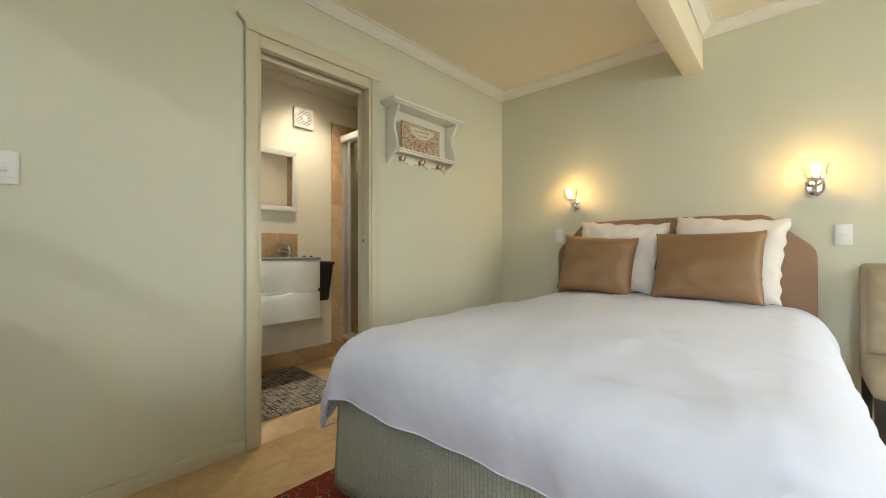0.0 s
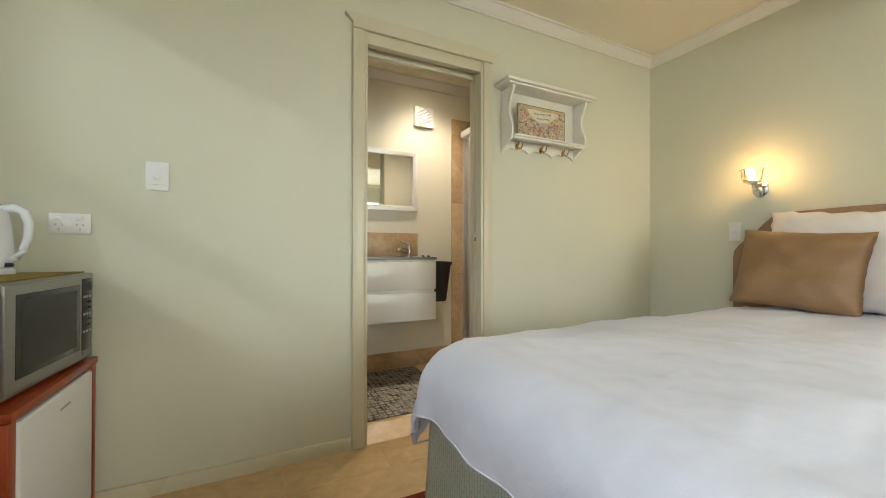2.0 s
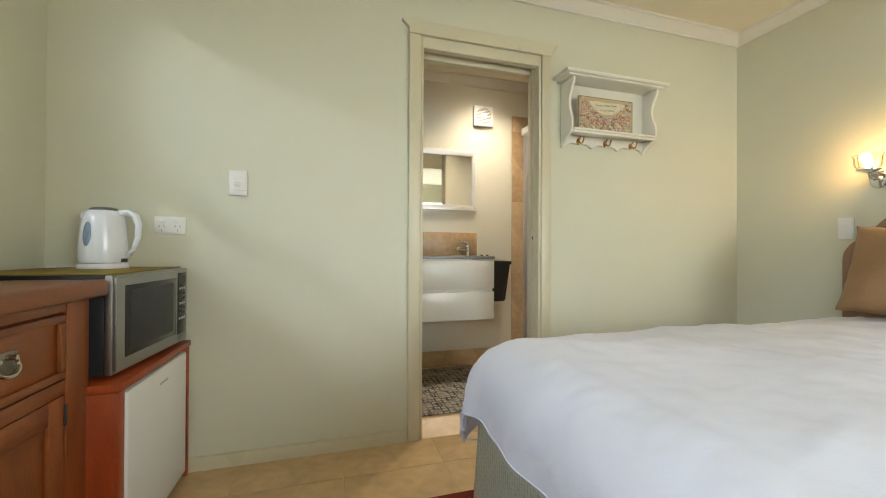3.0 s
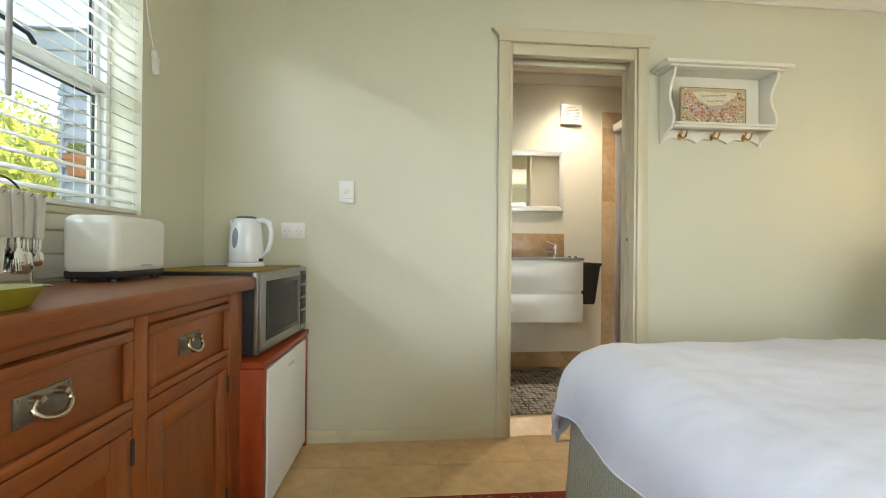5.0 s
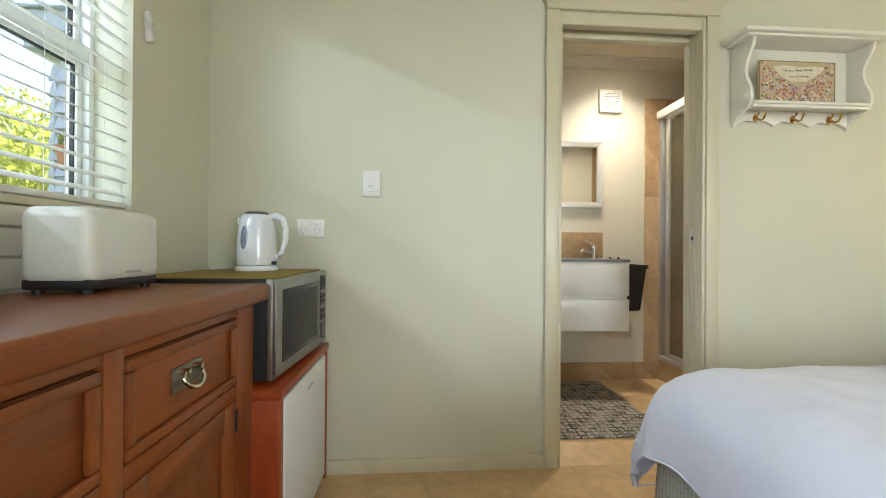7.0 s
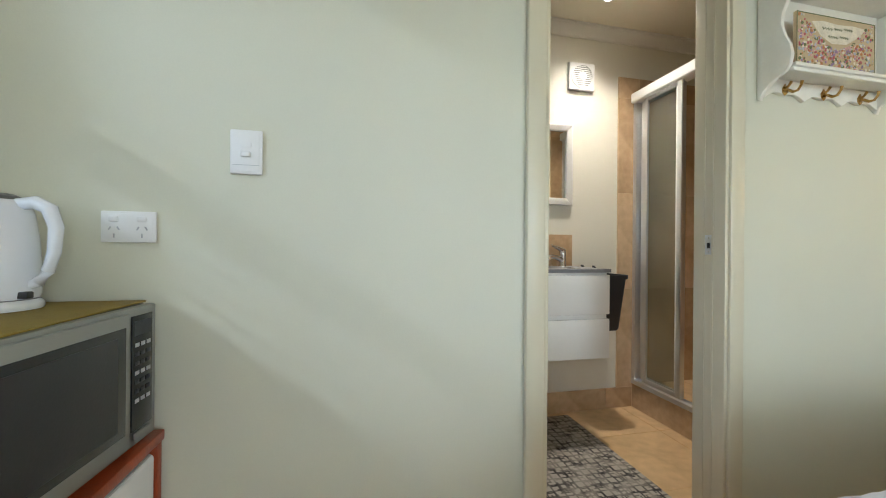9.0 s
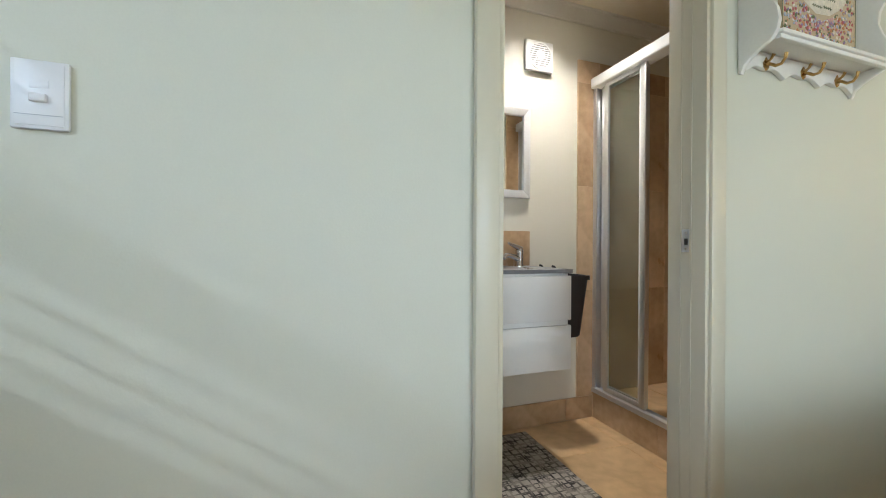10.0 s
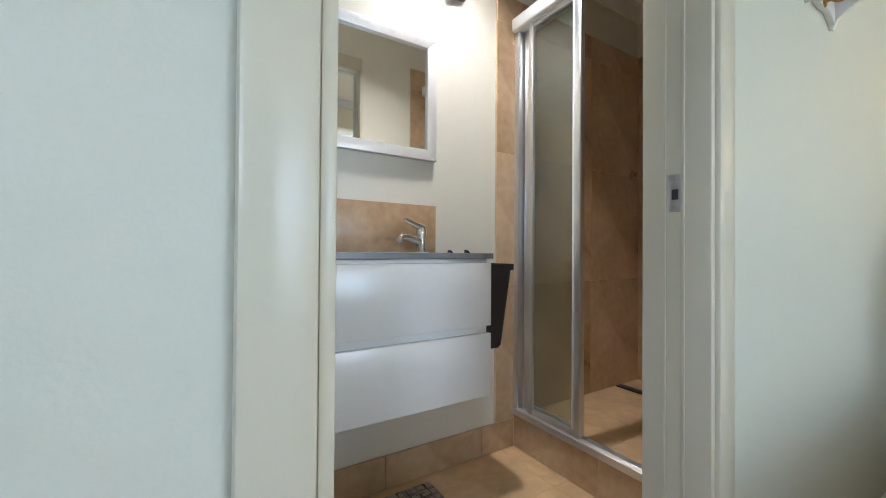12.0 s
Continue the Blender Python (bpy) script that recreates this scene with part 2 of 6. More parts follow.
# thin leaves let some of the sun through
leaf_nt = M_LEAF.node_tree
leaf_out, leaf_b = leaf_nt.nodes["Material Output"], leaf_nt.nodes["Principled BSDF"]
leaf_tr, leaf_mix = leaf_nt.nodes.new("ShaderNodeBsdfTranslucent"), leaf_nt.nodes.new("ShaderNodeMixShader")
leaf_tr.inputs[0].default_value = (0.42, 0.46, 0.09, 1)
leaf_mix.inputs[0].default_value = 0.5
leaf_nt.links.new(leaf_b.outputs[0], leaf_mix.inputs[1])
leaf_nt.links.new(leaf_tr.outputs[0], leaf_mix.inputs[2])
leaf_nt.links.new(leaf_mix.outputs[0], leaf_out.inputs[0])
M_BARK = surface("bark", (0.12, 0.09, 0.06), 0.9, var=0.3, scale=10, fine=60, bump=0.3, stretch=(3, 3, 1))
M_GROUND = surface("grass_ground", (0.08, 0.11, 0.035), 0.95, var=0.3, scale=3, fine=60, bump=0.3)
M_TERRA = surface("terracotta", (0.50, 0.20, 0.09), 0.8, var=0.12, scale=10, fine=90, bump=0.1)
M_ROOF = surface("roof_tin", (0.30, 0.31, 0.33), 0.5, var=0.1, scale=3, fine=60, bump=0.05)
M_RUG = surface("persian_rug_wool", (0.22, 0.045, 0.028), 0.95, var=0.25, scale=16, fine=200, bump=0.3, spec=0.1)
M_BATHMAT = surface("bath_mat_pile", (0.42, 0.385, 0.335), 0.95, var=0.2, scale=14, fine=260, bump=0.4, spec=0.1)
M_INK = surface("grey_ink", (0.12, 0.12, 0.12), 0.6, var=0.05, bump=0.0)


def patterned(m, width, row, mortar, low, turn=0.0, flat=True, worn=0.0, relief=0.002):
    """Lays a woven pattern of short bars over a material. flat: seen from above; else on an upright face."""
    nt = m.node_tree
    b = nt.nodes["Principled BSDF"]
    tc = [n for n in nt.nodes if n.type == 'TEX_COORD'][0]
    sep, com = nt.nodes.new("ShaderNodeSeparateXYZ"), nt.nodes.new("ShaderNodeCombineXYZ")
    nt.links.new(tc.outputs["Object"], sep.inputs[0])
    if flat:
        nt.links.new(sep.outputs[0], com.inputs[0])
        nt.links.new(sep.outputs[1], com.inputs[1])
    else:
        add = nt.nodes.new("ShaderNodeMath")
        nt.links.new(sep.outputs[0], add.inputs[0])
        nt.links.new(sep.outputs[1], add.inputs[1])
        nt.links.new(sep.outputs[2], com.inputs[0])
        nt.links.new(add.outputs[0], com.inputs[1])
    mp = nt.nodes.new("ShaderNodeMapping")
    mp.inputs["Rotation"].default_value = (0, 0, radians(turn))
    nt.links.new(com.outputs[0], mp.inputs[0])
    br = nt.nodes.new("ShaderNodeTexBrick")
    br.offset, br.squash = 0.5, 1.0
    br.inputs["Scale"].default_value = 1.0
    br.inputs["Brick Width"].default_value, br.inputs["Row Height"].default_value = width, row
    br.inputs["Mortar Size"].default_value, br.inputs["Mortar Smooth"].default_value = mortar, 0.3
    nt.links.new(mp.outputs[0], br.inputs["Vector"])
    ramp = ramp_of(m)
    fac = br.outputs["Fac"]
    if worn:
        nz = nt.nodes.new("ShaderNodeTexNoise")
        nz.inputs["Scale"].default_value, nz.inputs["Detail"].default_value = 22.0, 5
        nt.links.new(tc.outputs["Object"], nz.inputs["Vector"])
        mr = nt.nodes.new("ShaderNodeMapRange")
        mr.inputs["From Min"].default_value, mr.inputs["From Max"].default_value = 0.35, 0.6
        mr.inputs["To Min"].default_value = 1 - worn
        nt.links.new(nz.outputs["Fac"], mr.inputs["Value"])
        mu = nt.nodes.new("ShaderNodeMath")
        mu.operation = 'MULTIPLY'
        nt.links.new(fac, mu.inputs[0])
        nt.links.new(mr.outputs[0], mu.inputs[1])
        fac = mu.outputs[0]
    mix = nt.nodes.new("ShaderNodeMix")
    mix.data_type = 'RGBA'
    nt.links.new(fac, mix.inputs[0])
    lo_ramp = nt.nodes.new("ShaderNodeMix")
    lo_ramp.data_type, lo_ramp.blend_type = 'RGBA', 'MULTIPLY'
    lo_ramp.inputs[0].default_value = 1.0
    nt.links.new(ramp.outputs[0], mix.inputs[6])
    nt.links.new(ramp.outputs[0], lo_ramp.inputs[6])
    lo_ramp.inputs[7].default_value = (*low, 1)
    nt.links.new(lo_ramp.outputs[2], mix.inputs[7])
    nt.links.new(mix.outputs[2], b.inputs["Base Color"])
    bp = nt.nodes.new("ShaderNodeBump")
    bp.invert = True
    bp.inputs["Strength"].default_value, bp.inputs["Distance"].default_value = 0.8, relief
    nt.links.new(br.outputs["Fac"], bp.inputs["Height"])
    prev = [l.from_socket for l in nt.links if l.to_socket == b.inputs["Normal"]]
    if prev:
        nt.links.new(prev[0], bp.inputs["Normal"])
    nt.links.new(bp.outputs[0], b.inputs["Normal"])


patterned(M_SKIRT, 0.046, 0.0150, 0.0022, (0.76, 0.80, 0.76), flat=False, relief=0.003)


def key_pattern(m, size, dark):
    """Two crossing lattices of broken dark bars woven over a material, worn in patches."""
    nt = m.node_tree
    b = nt.nodes["Principled BSDF"]
    tc = [n for n in nt.nodes if n.type == 'TEX_COORD'][0]
    facs = []
    for turn, wide, row in ((0, 1.0, 0.5), (90, 1.0, 0.5), (0, 0.34, 1.0), (90, 0.34, 1.0)):
        mp = nt.nodes.new("ShaderNodeMapping")
        mp.inputs["Rotation"].default_value = (0, 0, radians(turn))
        mp.inputs["Location"].default_value = (0.013, 0.021, 0)
        nt.links.new(tc.outputs["Object"], mp.inputs[0])
        br = nt.nodes.new("ShaderNodeTexBrick")
        br.offset, br.squash = 0.5, 1.0
        br.inputs["Scale"].default_value = 1.0
        br.inputs["Brick Width"].default_value, br.inputs["Row Height"].default_value = size * wide, size * row
        br.inputs["Mortar Size"].default_value, br.inputs["Mortar Smooth"].default_value = size * 0.05, 0.25
        nt.links.new(mp.outputs[0], br.inputs["Vector"])
        facs.append(br.outputs["Fac"])

    def op(kind, p, q):
        n = nt.nodes.new("ShaderNodeMath")
        n.operation = kind
        nt.links.new(p, n.inputs[0])
        if isinstance(q, (int, float)):
            n.inputs[1].default_value = q
        else:
            nt.links.new(q, n.inputs[1])
        return n.outputs[0]
    check = nt.nodes.new("ShaderNodeTexChecker")
    check.inputs["Scale"].default_value = 1 / size
    nt.links.new(tc.outputs["Object"], check.inputs["Vector"])
    lines = op('MAXIMUM', op('MAXIMUM', facs[0], facs[1]), op('MULTIPLY', op('MAXIMUM', facs[2], facs[3]), check.outputs["Fac"]))
    nz = nt.nodes.new("ShaderNodeTexNoise")
    nz.inputs["Scale"].default_value, nz.inputs["Detail"].default_value = 16.0, 6
    nt.links.new(tc.outputs["Object"], nz.inputs["Vector"])
    mr = nt.nodes.new("ShaderNodeMapRange")
    mr.inputs["From Min"].default_value, mr.inputs["From Max"].default_value = 0.40, 0.60
    mr.inputs["To Min"].default_value = 0.35
    nt.links.new(nz.outputs["Fac"], mr.inputs["Value"])
    fac = op('MULTIPLY', lines, mr.outputs[0])
    mix = nt.nodes.new("ShaderNodeMix")
    mix.data_type = 'RGBA'
    nt.links.new(fac, mix.inputs[0])
    nt.links.new(ramp_of(m).outputs[0], mix.inputs[6])
    mix.inputs[7].default_value = (*dark, 1)
    nt.links.new(mix.outputs[2], b.inputs["Base Color"])


key_pattern(M_BATHMAT, 0.075, (0.055, 0.052, 0.055))

# rug: coloured medallions scattered over red wool
nt = M_RUG.node_tree
vor = nt.nodes.new("ShaderNodeTexVoronoi")
vor.inputs["Scale"].default_value = 15.0
rc = [n for n in nt.nodes if n.type == 'TEX_COORD'][0]
nt.links.new(rc.outputs["Object"], vor.inputs["Vector"])
vr = nt.nodes.new("ShaderNodeValToRGB")
vr.color_ramp.interpolation = 'CONSTANT'
for pos, col in ((0.0, (0.03, 0.03, 0.05)), (0.16, (0.32, 0.22, 0.13)), (0.24, (0.20, 0.035, 0.022)), (0.52, (0.09, 0.03, 0.022)), (0.60, (0.30, 0.13, 0.07)), (0.66, (0.18, 0.03, 0.02))):
    el = vr.color_ramp.elements.new(pos) if pos not in (0.0,) else vr.color_ramp.elements[0]
    el.color = (*col, 1)
nt.links.new(vor.outputs["Distance"], vr.inputs[0])
rm = nt.nodes.new("ShaderNodeMix")
rm.data_type = 'RGBA'
rm.inputs[0].default_value = 0.7
nt.links.new(ramp_of(M_RUG).outputs[0], rm.inputs[6])
nt.links.new(vr.outputs[0], rm.inputs[7])
nt.links.new(rm.outputs[2], nt.nodes["Principled BSDF"].inputs["Base Color"])


# ---- mesh helpers ----
def box(bm, lo, hi, bevel=0.0, seg=2):
    m = Matrix.Translation([(a + b) / 2 for a, b in zip(lo, hi)]) @ Matrix.Diagonal([abs(b - a) for a, b in zip(lo, hi)] + [1])
    made = bmesh.ops.create_cube(bm, size=1, matrix=m)["verts"]
    if bevel:
        edges = list({e for v in made for e in v.link_edges})
        bmesh.ops.bevel(bm, geom=edges, offset=bevel, segments=seg, affect='EDGES', profile=0.5)
    return bm


def boxed(lo, hi, bevel=0.0, seg=2):
    return box(bmesh.new(), lo, hi, bevel, seg)


def prism(bm, outline, axis, a, b, bevel=0.0):
    """An outline in the other two axes, drawn out along axis from a to b."""
    def at(p, w):
        p = list(p)
        p.insert(axis, w)
        return p
    va = [bm.verts.new(at(p, a)) for p in outline]
    vb = [bm.verts.new(at(p, b)) for p in outline]
    n = len(outline)
    faces = [bm.faces.new(va), bm.faces.new(list(reversed(vb)))]
    faces += [bm.faces.new((va[i], vb[i], vb[(i + 1) % n], va[(i + 1) % n])) for i in range(n)]
    bmesh.ops.recalc_face_normals(bm, faces=faces)
    if bevel:
        edges = list({e for f in faces[:2] for e in f.edges})
        bmesh.ops.bevel(bm, geom=edges, offset=bevel, segments=2, affect='EDGES', profile=0.5)
    return bm


def lathe(bm, profile, at=(0, 0, 0), n=28, m=None):
    """Turns (radius, height) pairs round an upright axis."""
    m = m or Matrix.Translation(at)
    rings = []
    for r, z in profile:
        if r < 1e-5:
            rings.append([bm.verts.new(m @ Vector((0, 0, z)))])
        else:
            rings.append([bm.verts.new(m @ Vector((r * math.cos(2 * math.pi * i / n), r * math.sin(2 * math.pi * i / n), z))) for i in range(n)])
    faces = []
    for p, q in zip(rings, rings[1:]):
        for i in range(n):
            j = (i + 1) % n
            ring = [p[i % len(p)], p[j % len(p)], q[j % len(q)], q[i % len(q)]]
            ring = list(dict.fromkeys(ring))
            if len(ring) > 2:
                faces.append(bm.faces.new(ring))
    for end in (rings[0], rings[-1]):
        if len(end) > 2:
            faces.append(bm.faces.new(end))
    bmesh.ops.recalc_face_normals(bm, faces=faces)
    return bm


def tube(bm, path, r, n=10, closed=False):
    """A round bar along a list of points; r may be a list."""
    pts = [Vector(p) for p in path]
    k = len(pts)
    rings = []
    up = Vector((0.123, 0.456, 0.88)).normalized()
    for i, p in enumerate(pts):
        d = (pts[(i + 1) % k] - pts[i - 1]) if closed else (pts[min(i + 1, k - 1)] - pts[max(i - 1, 0)])
        d.normalize()
        a = d.cross(up)
        if a.length < 1e-4:
            a = d.cross(Vector((1, 0, 0)))
        a.normalize()
        b = d.cross(a)
        rr = r[i] if isinstance(r, (list, tuple)) else r
        rings.append([bm.verts.new(p + rr * (math.cos(2 * math.pi * j / n) * a + math.sin(2 * math.pi * j / n) * b)) for j in range(n)])
    faces = []
    for i in range(k if closed else k - 1):
        p, q = rings[i], rings[(i + 1) % k]
        faces += [bm.faces.new((p[j], p[(j + 1) % n], q[(j + 1) % n], q[j])) for j in range(n)]
    if not closed:
        faces += [bm.faces.new(rings[0]), bm.faces.new(rings[-1])]
    bmesh.ops.recalc_face_normals(bm, faces=faces)
    return bm


def arc(c, r, a0, a1, n, plane="xz"):
    out = []
    for i in range(n + 1):
        a = radians(a0 + (a1 - a0) * i / n)
        u, v = r * math.cos(a), r * math.sin(a)
        out.append({"xz": (c[0] + u, c[1], c[2] + v), "yz": (c[0], c[1] + u, c[2] + v), "xy": (c[0] + u, c[1] + v, c[2])}[plane])
    return out


def grid(bm, nu, nv, f):
    vs = [[bm.verts.new(f(i / nu, j / nv)) for j in range(nv + 1)] for i in range(nu + 1)]
    for i in range(nu):
        for j in range(nv):
            bm.faces.new((vs[i][j], vs[i + 1][j], vs[i + 1][j + 1], vs[i][j + 1]))
    return vs


def to_mesh(name, bm, material, smooth=35):
    me = bpy.data.meshes.new(name)
    bm.normal_update()
    lim = radians(smooth)
    for f in bm.faces:
        f.smooth = True
    for e in bm.edges:
        e.smooth = len(e.link_faces) == 2 and e.calc_face_angle(0) < lim
    bm.to_mesh(me)
    bm.free()
    me.materials.append(material)
    return me


def root_of(ob):
    p = Vector((0, 0, 0))
    while ob:
        p += ob.location
        ob = ob.parent
    return p


def part(name, bm, material, parent, label="", smooth=35):
    bmesh.ops.translate(bm, verts=bm.verts, vec=-root_of(parent))
    ob = new(name, to_mesh(name, bm, material, smooth))
    ob.parent = parent
    return tagged(ob, label)


def thing(name, at, label, category, group="", kind=""):
    ob = new(name)
    ob.location = at
    ob.empty_display_size = 0.05
    return tagged(ob, label, category, group, kind)


def solid(name, bm, material, label, category, kind="", at=(0, 0, 0), smooth=35, group=""):
    """A thing or piece of the setting of one mesh."""
    bmesh.ops.translate(bm, verts=bm.verts, vec=-Vector(at))
    ob = new(name, to_mesh(name, bm, material, smooth))
    ob.location = at
    return tagged(ob, label, category, group, kind)


def structure(name, bm, material, label, category):
    return solid(name, bm, material, label, category, "structure")


# ---- the shell of the bedroom ----
def holed_wall(bm, axis, a, b, u0, u1, z0, z1, hu0, hu1, hz0, hz1):
    """A wall from a to b along axis with one opening through it."""
    def piece(p0, p1, q0, q1):
        lo, hi = [p0, q0], [p1, q1]
        lo.insert(axis, a), hi.insert(axis, b)
        if p1 - p0 > 1e-4 and q1 - q0 > 1e-4:
            box(bm, lo, hi)
    piece(u0, hu0, z0, z1)
    piece(hu1, u1, z0, z1)
    piece(hu0, hu1, z0, hz0)
    piece(hu0, hu1, hz1, z1)
    return bm


T = 0.2
structure("wall_west", holed_wall(bmesh.new(), 0, WB, WX, SY - T, NY + T, FLOOR - 0.1, CEIL + 0.1, DL, DR, FLOOR - 0.1, DTOP), M_WALL, "cream painted plaster wall with a doorway to the bathroom", "wall")
structure("wall_south", holed_wall(holed_wall(bmesh.new(), 1, SY - T, SY, WX, 0.0, FLOOR - 0.1, CEIL + 0.1, WINX0, WINX1, WINZ0, WINZ1), 1, SY - T, SY, 0.0, EX + T, FLOOR - 0.1, CEIL + 0.1, WINX0 + SHIFT, WINX1 + SHIFT, WINZ0, WINZ1), M_WALL, "cream painted plaster wall with two windows, one over the dresser", "wall")
structure("wall_north", boxed((WX, NY, FLOOR - 0.1), (EX + T, NY + T, CEIL + 0.1)), M_WALL, "cream painted plaster wall behind the headboard", "wall")
structure("wall_east", holed_wall(bmesh.new(), 0, EX, EX + T, SY, NY, FLOOR - 0.1, CEIL + 0.1, EWY0, EWY1, EWZ0, EWZ1), M_WALL, "cream painted plaster wall with a wide window", "wall")
structure("ceiling", boxed((WX, SY, CEIL), (EX, NY, CEIL + 0.08)), M_CEIL, "cream painted plasterboard ceiling of the bedroom", "ceiling")
structure("beam", boxed((-0.542, SY, 2.18), (-0.422, NY, CEIL), 0.006), M_CEIL, "boxed ceiling beam painted cream like the ceiling", "beam")

COVE = [(0, 0.065), (0, 0), (0.008, 0), (0.011, 0.008), (0.018, 0.012), (0.028, 0.03), (0.046, 0.046), (0.050, 0.054), (0.062, 0.056), (0.064, 0.065)]


def cornice(bm, wall, face, sign, u0, u1, ceil):
    """A cove moulding along a wall: wall is the axis that the face lies on."""
    pts = [(face + sign * (p + 0.0015), ceil - 0.065 + q) for p, q in COVE]
    return prism(bm, pts, 1 if wall == 0 else 0, u0, u1)


bm = bmesh.new()
cornice(bm, 0, WX, 1, SY, NY, CEIL)
for x0, x1 in ((WX, -0.544), (-0.420, EX)):
    cornice(bm, 1, NY, -1, x0, x1, CEIL)
    cornice(bm, 1, SY, 1, x0, x1, CEIL)
cornice(bm, 0, EX, -1, SY, NY, CEIL)
cornice(bm, 0, -0.542, -1, SY + 0.066, NY - 0.066, CEIL)
cornice(bm, 0, -0.422, 1, SY + 0.066, NY - 0.066, CEIL)
structure("trim_cornice", bm, M_CORNICE, "off-white moulded plaster cornice along the bedroom ceiling", "cornice")

SKIRTING = [(0, 0), (0.014, 0), (0.014, 0.048), (0.010, 0.058), (0, 0.060)]


def skirting(bm, wall, face, sign, u0, u1, z, prof=SKIRTING):
    return prism(bm, [(face + sign * (p + 0.001), z + q) for p, q in prof], 1 if wall == 0 else 0, u0, u1)


bm = bmesh.new()
skirting(bm, 0, WX, 1, SY, DL - 0.063, FLOOR)
skirting(bm, 0, WX, 1, DR + 0.063, NY, FLOOR)
skirting(bm, 1, NY, -1, WX + 0.02, EX, FLOOR)
skirting(bm, 1, SY, 1, WX + 0.02, EX, FLOOR)
skirting(bm, 0, EX, -1, SY + 0.02, NY - 0.02, FLOOR)
structure("baseboard", bm, M_TRIM, "low cream gloss-painted timber skirting board", "baseboard")

# ---- doorway to the bathroom: pocket-door lining and architrave ----
door = thing("door_1", (WX, (DL + DR) / 2, FLOOR), "cream gloss-painted pocket doorway, its sliding door out of sight", "doorway", kind="structure")
AF = WX + 0.022     # face of the architrave
for y0, y1 in ((DL - 0.061, DL), (DR, DR + 0.061)):
    part("architrave_leg", boxed((WX + 0.001, y0, FLOOR), (AF, y1, DTOP), 0.005), M_TRIM, door)
head = [(DL - 0.061, DTOP), (DR + 0.061, DTOP), (DR + 0.062, DTOP + 0.026), (DR + 0.076, DTOP + 0.042), (DR + 0.100, DTOP + 0.062), (DR + 0.100, DTOP + 0.070),
        (DL - 0.100, DTOP + 0.070), (DL - 0.100, DTOP + 0.062), (DL - 0.076, DTOP + 0.042), (DL - 0.062, DTOP + 0.026)]
part("architrave_head", prism(bmesh.new(), head, 0, WX + 0.001, AF + 0.006, 0.004), M_TRIM, door)
part("jamb", boxed((WB - 0.012, DR - 0.016, FLOOR), (AF - 0.008, DR - 0.001, DTOP - 0.001), 0.003), M_TRIM, door)
for x0, x1 in ((WX - 0.032, AF - 0.008), (WB - 0.012, WB + 0.032)):
    part("split_jamb", boxed((x0, DL + 0.001, FLOOR), (x1, DL + 0.016, DTOP - 0.001), 0.003), M_TRIM, door)
part("pelmet", boxed((WX - 0.032, DL + 0.016, 2.035), (AF - 0.010, DR - 0.016, DTOP - 0.001), 0.003), M_TRIM, door)
part("pelmet", boxed((WB - 0.012, DL + 0.016, 2.020), (WB + 0.032, DR - 0.016, DTOP - 0.001), 0.003), M_TRIM, door)
part("door_edge", boxed((WX - 0.070, DL - 0.02, BFLOOR + 0.01), (WX - 0.036, DL + 0.006, 2.05), 0.002), M_TRIM, door)
part("track", boxed((WX - 0.065, DL + 0.02, 2.06), (WX - 0.042, DR - 0.02, 2.088), 0.002), M_ALU, door, "aluminium sliding-door track")
for x in (WX - 0.034, WB + 0.034):
    part("stop_bead", boxed((x - 0.003, DR - 0.019, FLOOR + 0.03), (x + 0.003, DR - 0.016, 2.02), 0.001), M_TRIM, door)
strike = part("strike_plate", boxed((-2.074, DR - 0.0185, 1.02), (-2.042, DR - 0.0155, 1.092), 0.001), M_ALU, door, "satin steel strike plate")
part("keeper_hole", boxed((-2.064, DR - 0.0192, 1.043), (-2.052, DR - 0.0183, 1.063)), M_SEAL, strike, "dark latch hole")
for z in (1.031, 1.081):
    part("screw", lathe(bmesh.new(), [(0.0, -0.001), (0.0035, -0.001), (0.0032, 0.001), (0.0, 0.0014)], m=Matrix.Translation((-2.058, DR - 0.0185, z)) @ pose(0, 0, 0, 90), n=10), M_CHROME, strike)


# ---- south window ----
win = thing("window_1", (-0.95, SY - 0.11, WINZ0), "white aluminium awning window with two stacked sashes", "window", kind="structure")
FY0, FY1 = SY - 0.175, SY - 0.115
WF, WS = 0.020, 0.018      # widths of frame and sash members
for lo, hi in (((WINX0, WINZ0), (WINX0 + WF, WINZ1)), ((WINX1 - WF, WINZ0), (WINX1, WINZ1)), ((WINX0 + WF, WINZ0), (WINX1 - WF, WINZ0 + 0.03)), ((WINX0 + WF, WINZ1 - 0.03), (WINX1 - WF, WINZ1)),
               ((WINX0 + WF, 1.572), (WINX1 - WF, 1.606))):
    part("window_frame", boxed((lo[0], FY0, lo[1]), (hi[0], FY1, hi[1]), 0.003), M_SASH, win)
